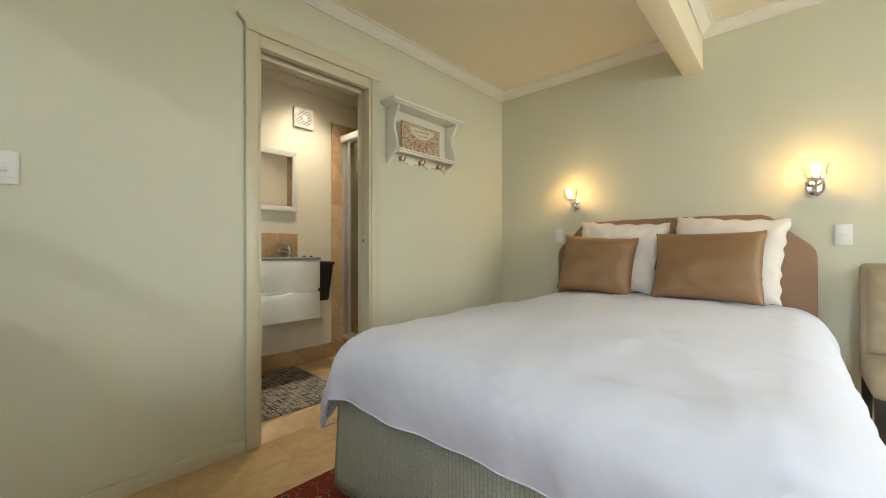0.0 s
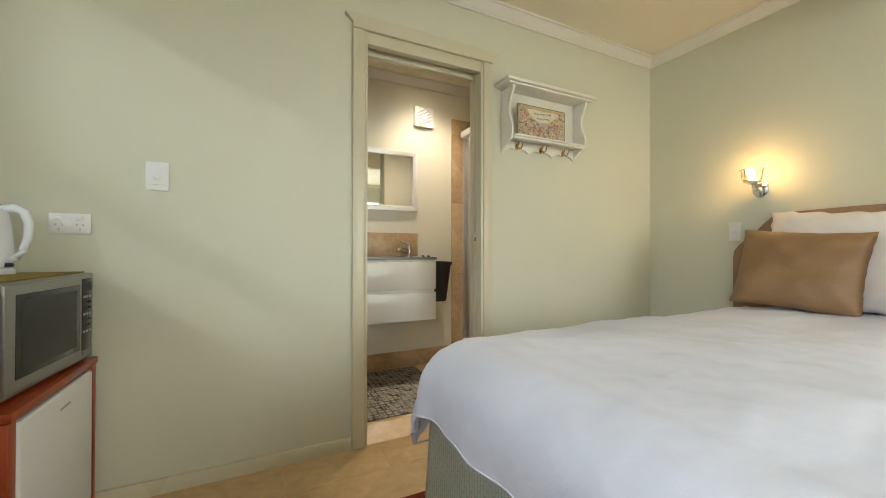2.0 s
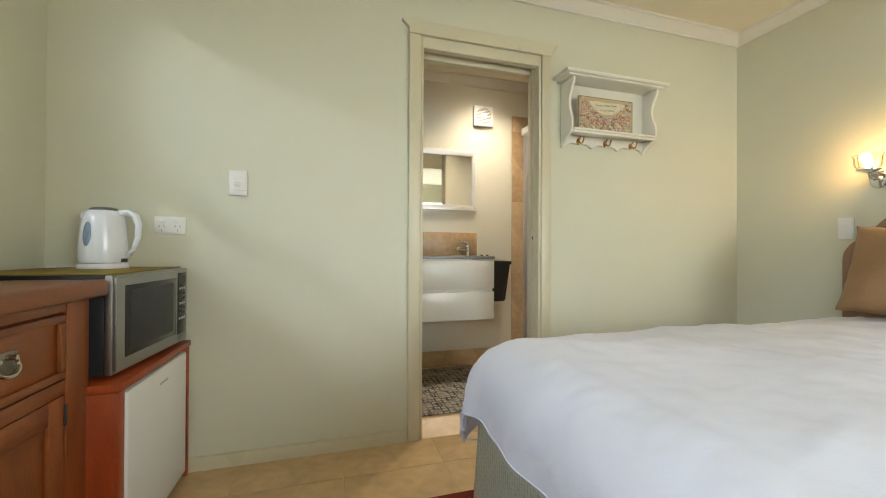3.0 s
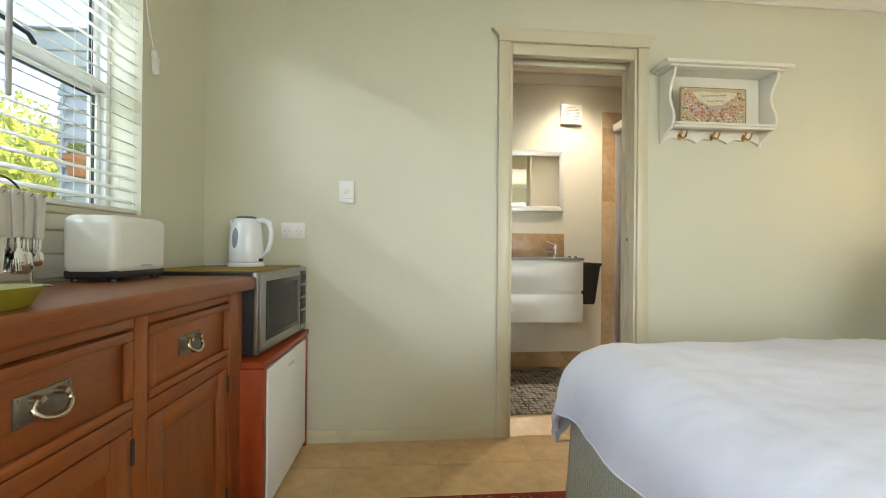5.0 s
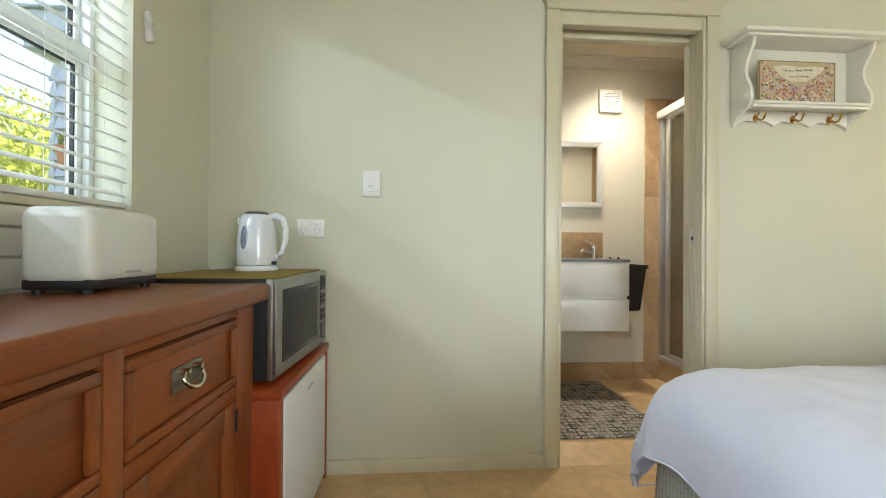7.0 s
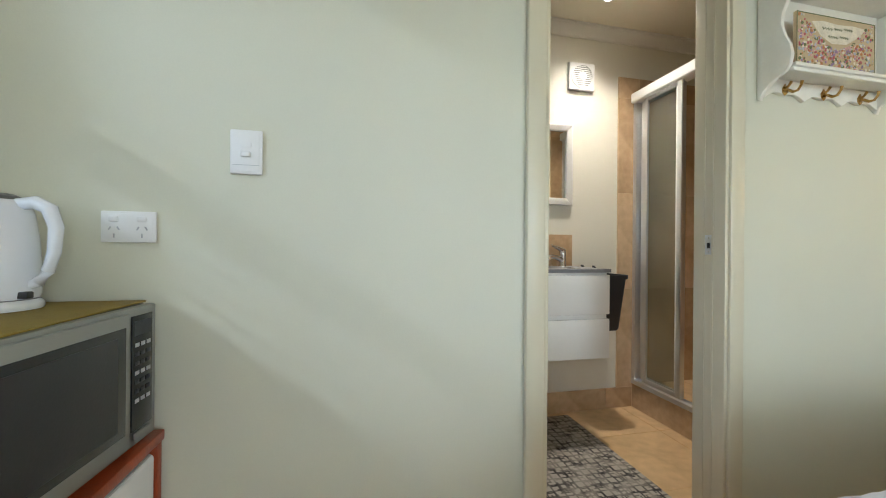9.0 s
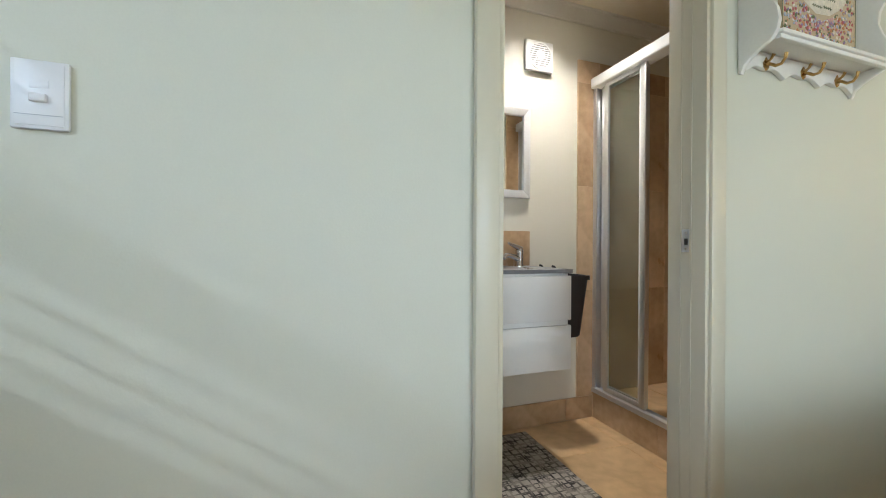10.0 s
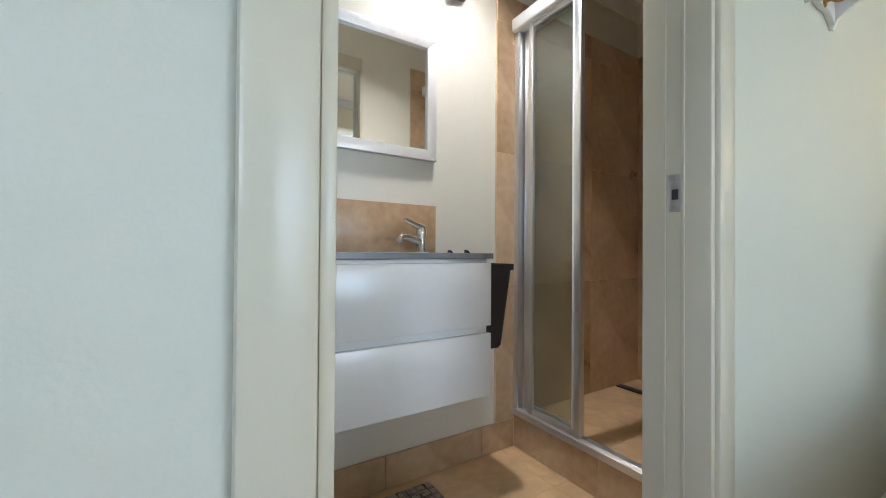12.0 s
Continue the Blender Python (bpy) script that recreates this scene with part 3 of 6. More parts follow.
for z0, z1, y in ((WINZ0 + 0.032, 1.570, FY0 + 0.012), (1.608, WINZ1 - 0.032, FY0 + 0.004)):
    x0, x1 = WINX0 + WF + 0.002, WINX1 - WF - 0.002
    sash = part("sash", boxed((x0, y, z0), (x0 + WS, y + 0.03, z1), 0.003), M_SASH, win)
    for lo, hi in (((x1 - WS, z0), (x1, z1)), ((x0 + WS, z0), (x1 - WS, z0 + WS)), ((x0 + WS, z1 - WS), (x1 - WS, z1))):
        part("sash_rail", boxed((lo[0], y, lo[1]), (hi[0], y + 0.03, hi[1]), 0.003), M_SASH, sash)
    for lo, hi in (((x0 + WS, z0 + WS), (x0 + WS + 0.004, z1 - WS)), ((x1 - WS - 0.004, z0 + WS), (x1 - WS, z1 - WS)), ((x0 + WS + 0.004, z1 - WS - 0.004), (x1 - WS - 0.004, z1 - WS))):
        part("seal", boxed((lo[0], y + 0.010, lo[1]), (hi[0], y + 0.022, hi[1])), M_SEAL, sash, "black rubber glazing seal")
    pane = part("pane", boxed((x0 + WS + 0.004, y + 0.014, z0 + WS), (x1 - WS - 0.004, y + 0.018, z1 - WS - 0.004)), M_PANE, sash, "clear glass pane")
    pane.visible_shadow = False
stay = part("stay", tube(bmesh.new(), [(-1.10, FY1 - 0.006, 1.622), (-1.16, FY1 + 0.012, 1.632), (-1.24, FY1 + 0.012, 1.624), (-1.275, FY1 - 0.004, 1.614)], 0.007, 8), M_SEAL, win, "black window stay")
part("window_sill", boxed((WINX0, SY - 0.113, WINZ0 + 0.001), (WINX1, SY + 0.012, WINZ0 + 0.022), 0.005), M_TRIM, win, "cream painted sill")
for z0, z1 in ((0.895, 0.962), (0.968, 1.030), (1.036, 1.081)):
    part("panel_board", boxed((WINX0, SY + 0.001, z0), (WINX1, SY + 0.012, z1), 0.003), M_WHITE_PAINT, win)

blind = thing("venetian_blind", (-0.95, SY - 0.03, WINZ0 + 0.03), "white venetian blind lowered over the window, slats open", "blind")
BYC = SY - 0.034
part("head_rail", boxed((WINX0 + 0.004, BYC - 0.028, WINZ1 - 0.05), (WINX1 - 0.004, BYC + 0.028, WINZ1 - 0.002), 0.003), M_BLIND, blind)
part("bottom_rail", boxed((WINX0 + 0.006, BYC - 0.025, 1.112), (WINX1 - 0.006, BYC + 0.025, 1.130), 0.005), M_BLIND, blind)
bm = bmesh.new()
SLATX0, SLATX1 = WINX0 + 0.006, WINX1 - 0.006
ring = [(-0.025 + 0.05 * i / 6, 0.0022 * (1 - (i / 3 - 1) ** 2)) for i in range(7)]
outline = ring + [(p, q - 0.0022) for p, q in reversed(ring)]
tilt = radians(24)
outline = [(p * math.cos(tilt) + q * math.sin(tilt), -p * math.sin(tilt) + q * math.cos(tilt)) for p, q in outline]
prism(bm, [(BYC - blind.location.y + p, q) for p, q in outline], 0, SLATX0 + 0.95, SLATX1 + 0.95)
slat_mesh = to_mesh("slat", bm, M_BLIND)
z = 1.160
while z < WINZ1 - 0.06:
    slat = new("slat", slat_mesh)
    slat.parent = blind
    slat.location = (0, 0, z - blind.location.z)
    z += 0.0445
for x in (-1.535, -1.345, -0.76, -0.46):
    for y in (BYC - 0.026, BYC + 0.026):
        part("ladder_cord", tube(bmesh.new(), [(x, y, 1.125), (x, y, WINZ1 - 0.03)], 0.0009, 5), M_BLIND, blind)
part("tilt_wand", tube(bmesh.new(), [(-1.080, BYC + 0.034, 1.38), (-1.080, BYC + 0.036, 1.8), (-1.080, BYC + 0.034, WINZ1 - 0.03)], 0.0065, 10), M_GREYPL, blind, "grey plastic tilt wand")
cleat = thing("cord_cleat", (-1.618, SY, 1.74), "white plastic blind cord cleat with the cord wound on it", "cord cleat")
part("cleat", prism(bmesh.new(), [(-1.640, 1.690), (-1.622, 1.682), (-1.614, 1.700), (-1.612, 1.745), (-1.606, 1.768), (-1.616, 1.778), (-1.628, 1.765), (-1.634, 1.730)], 1, SY + 0.001, SY + 0.020, 0.004), M_WHITE, cleat)
part("cord_winding", tube(bmesh.new(), [(-1.622 + 0.016 * math.sin(0.9 * i), SY + 0.014 + 0.010 * math.cos(0.9 * i), 1.712 + 0.0016 * i) for i in range(26)], 0.0022, 6), M_WHITE, cleat)
part("cord", tube(bmesh.new(), [(-1.569, SY + 0.006, 1.98), (-1.583, SY + 0.008, 1.89), (-1.600, SY + 0.010, 1.82), (-1.615, SY + 0.014, 1.755)], 0.0018, 6), M_WHITE, cleat)

# the next window along the south wall, alike
copy_thing(win, Matrix.Translation(win.location + Vector((SHIFT, 0, 0)))).name = "window_3"
copy_thing(blind, Matrix.Translation(blind.location + Vector((SHIFT, 0, 0))))

# ---- east window ----
ewin = thing("window_2", (EX + 0.12, (EWY0 + EWY1) / 2, EWZ0), "wide white window with closed white blinds", "window", kind="structure")
for lo, hi in (((EWY0, EWZ0), (EWY0 + 0.05, EWZ1)), ((EWY1 - 0.05, EWZ0), (EWY1, EWZ1)), ((EWY0 + 0.05, EWZ0), (EWY1 - 0.05, EWZ0 + 0.05)), ((EWY0 + 0.05, EWZ1 - 0.05), (EWY1 - 0.05, EWZ1)), ((2.03, EWZ0 + 0.05), (2.08, EWZ1 - 0.05))):
    part("window_frame", boxed((EX + 0.10, lo[0], lo[1]), (EX + 0.16, hi[0], hi[1]), 0.004), M_SASH, ewin)
for y0, y1 in ((EWY0 + 0.05, 2.03), (2.08, EWY1 - 0.05)):
    p = part("pane", boxed((EX + 0.125, y0, EWZ0 + 0.05), (EX + 0.130, y1, EWZ1 - 0.05)), M_PANE, ewin, "clear glass pane")
    p.visible_shadow = False
eblind = thing("venetian_blind", (EX + 0.05, (EWY0 + EWY1) / 2, EWZ0), "white venetian blind lowered over the wide window", "blind")
part("head_rail", boxed((EX + 0.02, EWY0 + 0.004, EWZ1 - 0.05), (EX + 0.08, EWY1 - 0.004, EWZ1 - 0.002), 0.003), M_BLIND, eblind)
bm = bmesh.new()
prism(bm, [(0.8 * p, q) for p, q in [(a * math.cos(0.2) + b * math.sin(0.2), a * math.sin(0.2) - b * math.cos(0.2)) for a, b in ring + [(p, q - 0.0022) for p, q in reversed(ring)]]], 1, -0.69, 0.69)
eslat = to_mesh("slat", bm, M_BLIND)
for i in range(23):
    slat = new("slat", eslat)
    slat.parent = eblind
    slat.location = (0, 0, 0.04 + 0.0445 * i)


# ---- the bathroom shell ----
structure("wall_bathroom_back", boxed((BX - 0.15, BY0 - 0.15, -0.1), (BX, BY1 + 0.15, BCEIL + 0.1)), M_BWALL, "cream painted bathroom wall behind the vanity", "wall")
structure("wall_bathroom_south", boxed((BX, BY0 - 0.15, -0.1), (WB, BY0, BCEIL + 0.1)), M_BWALL, "cream painted bathroom end wall", "wall")
structure("wall_bathroom_north", boxed((BX, BY1, -0.1), (WB, BY1 + 0.15, BCEIL + 0.1)), M_BWALL, "cream painted wall at the shower end", "wall")
structure("wall_bathroom_east", holed_wall(bmesh.new(), 0, WB - 0.010, WB - 0.001, BY0, BY1, -0.1, BCEIL, DL + 0.001, DR - 0.001, -0.1, DTOP), M_BWALL, "cream painted lining beside the bathroom doorway", "wall")
structure("ceiling_bathroom", boxed((BX, BY0, BCEIL), (WB, BY1, BCEIL + 0.08)), M_CEIL, "cream painted bathroom ceiling", "ceiling")
bm = bmesh.new()
cornice(bm, 0, BX, 1, BY0, BY1, BCEIL)
cornice(bm, 0, WB - 0.010, -1, BY0, BY1, BCEIL)
cornice(bm, 1, BY0, 1, BX, WB, BCEIL)
cornice(bm, 1, BY1, -1, BX, WB, BCEIL)
structure("trim_bathroom_cornice", bm, M_CORNICE, "off-white plaster cornice in the bathroom", "cornice")

# shower: hob, floor, frame
HOBY, SHY = 1.898, 1.915
SHZ = 0.185
hob_core = structure("shower_hob", boxed((BX, HOBY + 0.0025, -0.05), (WB - 0.010, HOBY + 0.075, 0.1945)), M_GROUT, "tiled hob under the shower screen", "shower hob")
shower_floor = structure("floor_shower", boxed((BX, HOBY + 0.075, -0.05), (WB - 0.010, BY1, SHZ - 0.0018)), M_GROUT, "beige stone-look tiled shower floor", "floor")


# ---- bathroom things ----
vanity = thing("vanity_unit", (BX, 1.10, 0.48), "white gloss wall-hung vanity with two handleless drawers", "vanity")
VX, VY0, VY1 = -2.650, 0.76, 1.462
part("body", boxed((BX + 0.001, VY0, 0.478), (VX, VY1, 0.918), 0.002), M_VANITY, vanity)
for z0, z1 in ((0.480, 0.680), (0.704, 0.906)):
    part("drawer", boxed((VX + 0.001, VY0, z0), (VX + 0.020, VY1 + 0.003, z1), 0.002), M_VANITY, vanity)
bm = bmesh.new()
bx, by, ra, rb = -2.84, 1.10, 0.115, 0.21


def top_point(u, v):
    x = BX + 0.002 + (VX + 0.026 - BX - 0.002) * u
    y = VY0 - 0.004 + (VY1 + 0.006 - VY0 + 0.004) * v
    d = ((abs(x - bx) / ra) ** 4 + (abs(y - by) / rb) ** 4) ** 0.25
    k = min(1.0, max(0.0, (1.05 - d) / 0.35))
    k = k * k * (3 - 2 * k)
    return Vector((x, y, 0.936 - 0.014 * k + 0.003 * math.exp(-((d - 1.1) / 0.05) ** 2)))


vs = grid(bm, 36, 60, top_point)
edge = [e for e in bm.edges if e.is_boundary]
ext = bmesh.ops.extrude_edge_only(bm, edges=edge)["geom"]
for v in ext:
    if isinstance(v, bmesh.types.BMVert):
        v.co.z = 0.919
bmesh.ops.recalc_face_normals(bm, faces=bm.faces)
part("basin_top", bm, M_GREY_TOP, vanity, "grey moulded top with an inset basin")
tap = thing("basin_tap", (-2.935, 1.372, 0.936), "chrome single-lever basin mixer tap", "tap")
tx, ty = -2.935, 1.372
part("body", lathe(bmesh.new(), [(0.024, 0), (0.024, 0.006), (0.020, 0.012), (0.0185, 0.055), (0.021, 0.07), (0.021, 0.086), (0.016, 0.096), (0, 0.099)], (tx, ty, 0.935)), M_CHROME, tap)
part("spout", tube(bmesh.new(), [(tx, ty, 0.972), (tx + 0.010, ty - 0.03, 0.984), (tx + 0.020, ty - 0.065, 0.993), (tx + 0.028, ty - 0.095, 0.993), (tx + 0.031, ty - 0.108, 0.980)], [0.017, 0.015, 0.0135, 0.013, 0.012], 14), M_CHROME, tap)
part("lever", tube(bmesh.new(), [(tx, ty + 0.006, 1.026), (tx + 0.006, ty - 0.02, 1.038), (tx + 0.014, ty - 0.055, 1.050), (tx + 0.020, ty - 0.08, 1.060)], [0.017, 0.013, 0.009, 0.006], 12), M_CHROME, tap)
splash = solid("splashback_tile", boxed((BX + 0.001, 0.76, 0.937), (BX + 0.010, 1.472, 1.125), 0.001), M_TILE_WALL, "beige stone-look splashback tile above the basin", "splashback", kind="structure")

mirror = thing("wall_mirror", (BX, 1.13, 1.285), "rectangular wall mirror in a brushed silver frame", "mirror")
MY0, MY1, MZ0, MZ1, MF = 0.865, 1.465, 1.303, 1.790, 0.042
for out in ([(MY0, MZ0), (MY1, MZ0), (MY1 - MF, MZ0 + MF), (MY0 + MF, MZ0 + MF)], [(MY0, MZ1), (MY1, MZ1), (MY1 - MF, MZ1 - MF), (MY0 + MF, MZ1 - MF)],
            [(MY0, MZ0), (MY0, MZ1), (MY0 + MF, MZ1 - MF), (MY0 + MF, MZ0 + MF)], [(MY1, MZ0), (MY1, MZ1), (MY1 - MF, MZ1 - MF), (MY1 - MF, MZ0 + MF)]):
    part("frame", prism(bmesh.new(), out, 0, BX + 0.001, BX + 0.024, 0.003), M_FRAME, mirror)
part("mirror_glass", boxed((BX + 0.003, MY0 + MF - 0.004, MZ0 + MF - 0.004), (BX + 0.012, MY1 - MF + 0.004, MZ1 - MF + 0.004)), M_MIRROR, mirror, "clear mirror glass")

fan = thing("extractor_fan", (BX, 1.521, 2.089), "white square wall extractor fan with a round louvred grille", "extractor fan")
fan_m = Matrix.Translation((BX + 0.022, 1.521, 2.089)) @ pose(0, 0, 0, 0, 90, 0)
part("housing", boxed((BX + 0.001, 1.434, 2.006), (BX + 0.024, 1.608, 2.172), 0.007), M_WHITE, fan)
# flat grey disc: shade behind the louvres put in as colour, no real recess
part("louvre_shade_disc", lathe(bmesh.new(), [(0.0, 0.002), (0.068, 0.002), (0.068, 0.0035), (0, 0.0035)], m=fan_m, n=36), M_FANSHADE, fan)
part("grille_ring", lathe(bmesh.new(), [(0.066, 0.0), (0.074, 0.0), (0.074, 0.007), (0.066, 0.009), (0.066, 0.0)], m=fan_m, n=36), M_WHITE, fan)
for k in range(-5, 6):
    z = 0.0118 * k
    w = math.sqrt(0.067 ** 2 - z * z)
    part("louvre", boxed((BX + 0.0258, 1.521 - w, 2.089 + z - 0.0034), (BX + 0.0276, 1.521 + w, 2.089 + z + 0.0034), 0.0007), M_WHITE, fan)
part("centre_cap", lathe(bmesh.new(), [(0.026, 0.003), (0.026, 0.011), (0.018, 0.014), (0, 0.015)], m=fan_m), M_WHITE, fan)

bin_ = thing("hanging_bin", (-2.84, 1.56, 0.60), "black plastic bin hooked on the side of the vanity", "bin")
bm = bmesh.new()
rings = []
for z, g in ((0.590, 0.78), (0.60, 0.82), (0.875, 1.0), (0.875, 1.06), (0.897, 1.06), (0.897, 0.97), (0.62, 0.80)):
    c = (-2.83, VY1 + 0.010 + 0.094 * g)
    hx, hy = 0.105 * g, 0.088 * g
    ring_v = []
    for i in range(32):
        a = 2 * math.pi * i / 32
        cx, cy = math.copysign(abs(math.cos(a)) ** 0.35, math.cos(a)), math.copysign(abs(math.sin(a)) ** 0.35, math.sin(a))
        ring_v.append(bm.verts.new((c[0] + hx * cx, c[1] + hy * cy, z)))
    rings.append(ring_v)
for p, q in zip(rings, rings[1:]):
    for i in range(32):
        bm.faces.new((p[i], p[(i + 1) % 32], q[(i + 1) % 32], q[i]))
bm.faces.new(rings[0]), bm.faces.new(rings[-1])
bmesh.ops.recalc_face_normals(bm, faces=bm.faces)
part("bucket", bm, M_BLACK, bin_)
for x in (-2.885, -2.775):
    part("hook", tube(bmesh.new(), [(x, VY1 + 0.03, 0.895), (x, VY1 + 0.028, 0.920), (x, VY1 + 0.012, 0.941), (x, VY1 + 0.001, 0.943)], 0.006, 8), M_BLACK, bin_)

screen = thing("shower_screen", (-2.58, SHY, 0.197), "aluminium-framed sliding shower screen, one glass panel slid aside", "shower screen")
SZ0, SZ1 = 0.197, 2.02
part("sill_track", prism(bmesh.new(), [(SHY - 0.025, SZ0), (SHY + 0.035, SZ0), (SHY + 0.035, SZ0 + 0.02), (SHY + 0.018, SZ0 + 0.034), (SHY + 0.012, SZ0 + 0.022), (SHY - 0.008, SZ0 + 0.022), (SHY - 0.012, SZ0 + 0.034), (SHY - 0.025, SZ0 + 0.026)], 0, BX + 0.012, WB - 0.012), M_ALU, screen)
part("head_track", boxed((BX + 0.012, SHY - 0.045, SZ1 - 0.062), (WB - 0.012, SHY + 0.040, SZ1), 0.010, 3), M_SASH, screen, "white painted head track")
for x0, x1 in ((BX + 0.011, BX + 0.040), (WB - 0.042, WB - 0.012)):
    part("wall_channel", boxed((x0, SHY - 0.022, SZ0 + 0.02), (x1, SHY + 0.030, SZ1 - 0.06), 0.003), M_ALU, screen)
for name, x0, x1, y in (("fixed_panel", -2.955, -2.640, SHY + 0.014), ("sliding_panel", -2.905, -2.625, SHY - 0.012)):
    pnl = part(name, boxed((x0, y - 0.008, SZ0 + 0.035), (x0 + 0.028, y + 0.008, SZ1 - 0.06), 0.003), M_ALU, screen)
    part("stile", boxed((x1 - 0.030, y - 0.010, SZ0 + 0.035), (x1, y + 0.010, SZ1 - 0.06), 0.003), M_ALU, pnl)
    part("stile_bead", boxed((x1 - 0.042, y - 0.006, SZ0 + 0.06), (x1 - 0.032, y + 0.006, SZ1 - 0.08), 0.002), M_SASH, pnl)
    part("rail", boxed((x0 + 0.028, y - 0.007, SZ0 + 0.035), (x1 - 0.030, y + 0.007, SZ0 + 0.060), 0.003), M_ALU, pnl)
    part("rail", boxed((x0 + 0.028, y - 0.007, SZ1 - 0.085), (x1 - 0.030, y + 0.007, SZ1 - 0.06), 0.003), M_ALU, pnl)
    g = part("glass", boxed((x0 + 0.026, y - 0.002, SZ0 + 0.058), (x1 - 0.028, y + 0.002, SZ1 - 0.083)), M_SHOWER, pnl, "greenish shower glass")
    g.visible_shadow = False

rail = thing("shower_mixer", (BX + 0.01, 2.82, 1.40), "small chrome lever tap on the shower tiles", "shower tap")
part("rose", lathe(bmesh.new(), [(0.022, 0), (0.022, 0.006), (0.012, 0.012), (0.012, 0.030), (0, 0.032)], m=Matrix.Translation((BX + 0.0105, 2.82, 1.40)) @ pose(0, 0, 0, 0, 90, 0)), M_CHROME, rail)
part("lever", tube(bmesh.new(), [(BX + 0.035, 2.82, 1.40), (BX + 0.055, 2.80, 1.402), (BX + 0.062, 2.775, 1.404), (BX + 0.060, 2.745, 1.410)], [0.009, 0.008, 0.007, 0.006], 10), M_CHROME, rail)
drain = solid("shower_drain", boxed((-2.985, 2.660, SHZ + 0.002), (-2.66, 2.715, SHZ + 0.006), 0.001), M_BLACK, "dark linear drain grate in the shower floor", "drain")

dl = thing("downlight", (-2.692, 1.505, BCEIL), "round white recessed ceiling downlight, switched on", "downlight")
part("trim_ring", lathe(bmesh.new(), [(0.040, -0.001), (0.052, -0.001), (0.051, -0.006), (0.040, -0.008), (0.040, -0.001)], (-2.692, 1.505, BCEIL), 32), M_WHITE, dl)
part("lens", lathe(bmesh.new(), [(0.0, -0.003), (0.039, -0.003), (0.039, -0.0015), (0, -0.0015)], (-2.692, 1.505, BCEIL), 32), M_DOWN, dl, "glowing lens")


# ---- switches and outlets ----
def wall_plate(name, label, category, at, wall, w, h, kind):
    """A plate on a wall; wall 'w' faces east, 'n' faces south."""
    th = thing(name, at, label, category)

    def place(bm):
        m = Matrix.Translation(at) @ (pose(0, 0, 0, 0, 0, 90) if wall == 'w' else Matrix())
        bmesh.ops.transform(bm, matrix=m, verts=bm.verts)
        return bm
    part("plate", place(boxed((-w / 2, -0.010, -h / 2), (w / 2, -0.001, h / 2), 0.003)), M_WHITE, th)
    part("inner_plate", place(boxed((-w / 2 + 0.006, -0.0115, -h / 2 + 0.006), (w / 2 - 0.006, -0.0095, h / 2 - 0.006), 0.001)), M_WHITE, th)
    if kind == "switch2":
        part("blank", place(boxed((-0.013, -0.0124, 0.010), (0.013, -0.011, 0.024), 0.0006)), M_WHITE, th)
        part("rocker", place(boxed((-0.012, -0.0185, -0.014), (0.012, -0.011, 0.001), 0.0035, 3)), M_WHITE, th)
        part("groove", place(boxed((-0.032, -0.0122, -0.0352), (0.032, -0.0112, -0.0342))), M_GREYPL, th)
    elif kind == "switch1":
        part("rocker", place(boxed((-0.006, -0.017, -0.009), (0.006, -0.011, 0.009), 0.002)), M_WHITE, th)
    elif kind == "outlet":
        for x in (-0.030, 0.030):
            part("rocker", place(boxed((x - 0.010, -0.016, 0.012), (x + 0.010, -0.011, 0.026), 0.002)), M_WHITE, th)
            for dx, dz, turn in ((-0.009, -0.004, 30), (0.009, -0.004, -30), (0, -0.022, 0)):
                slot = boxed((-0.0016, -0.0122, -0.005), (0.0016, -0.0110, 0.005))
                bmesh.ops.transform(slot, matrix=Matrix.Translation((x + dx, 0, dz)) @ pose(0, 0, 0, 0, turn, 0), verts=slot.verts)
                part("slot", place(slot), M_GREYPL, th)
    return th


wall_plate("light_switch", "white light switch plate with one rocker and a blank", "light switch", (WX, -0.090, 1.282), 'w', 0.078, 0.116, "switch2")
wall_plate("power_outlet", "white double power outlet on the wall", "power outlet", (WX, -0.355, 1.080), 'w', 0.119, 0.077, "outlet")
wall_plate("light_switch", "white single switch plate beside the headboard", "light switch", (-1.430, NY, 1.107), 'n', 0.066, 0.116, "switch1")
wall_plate("light_switch", "white single switch plate beside the headboard", "light switch", (0.218, NY, 1.073), 'n', 0.072, 0.112, "switch1")

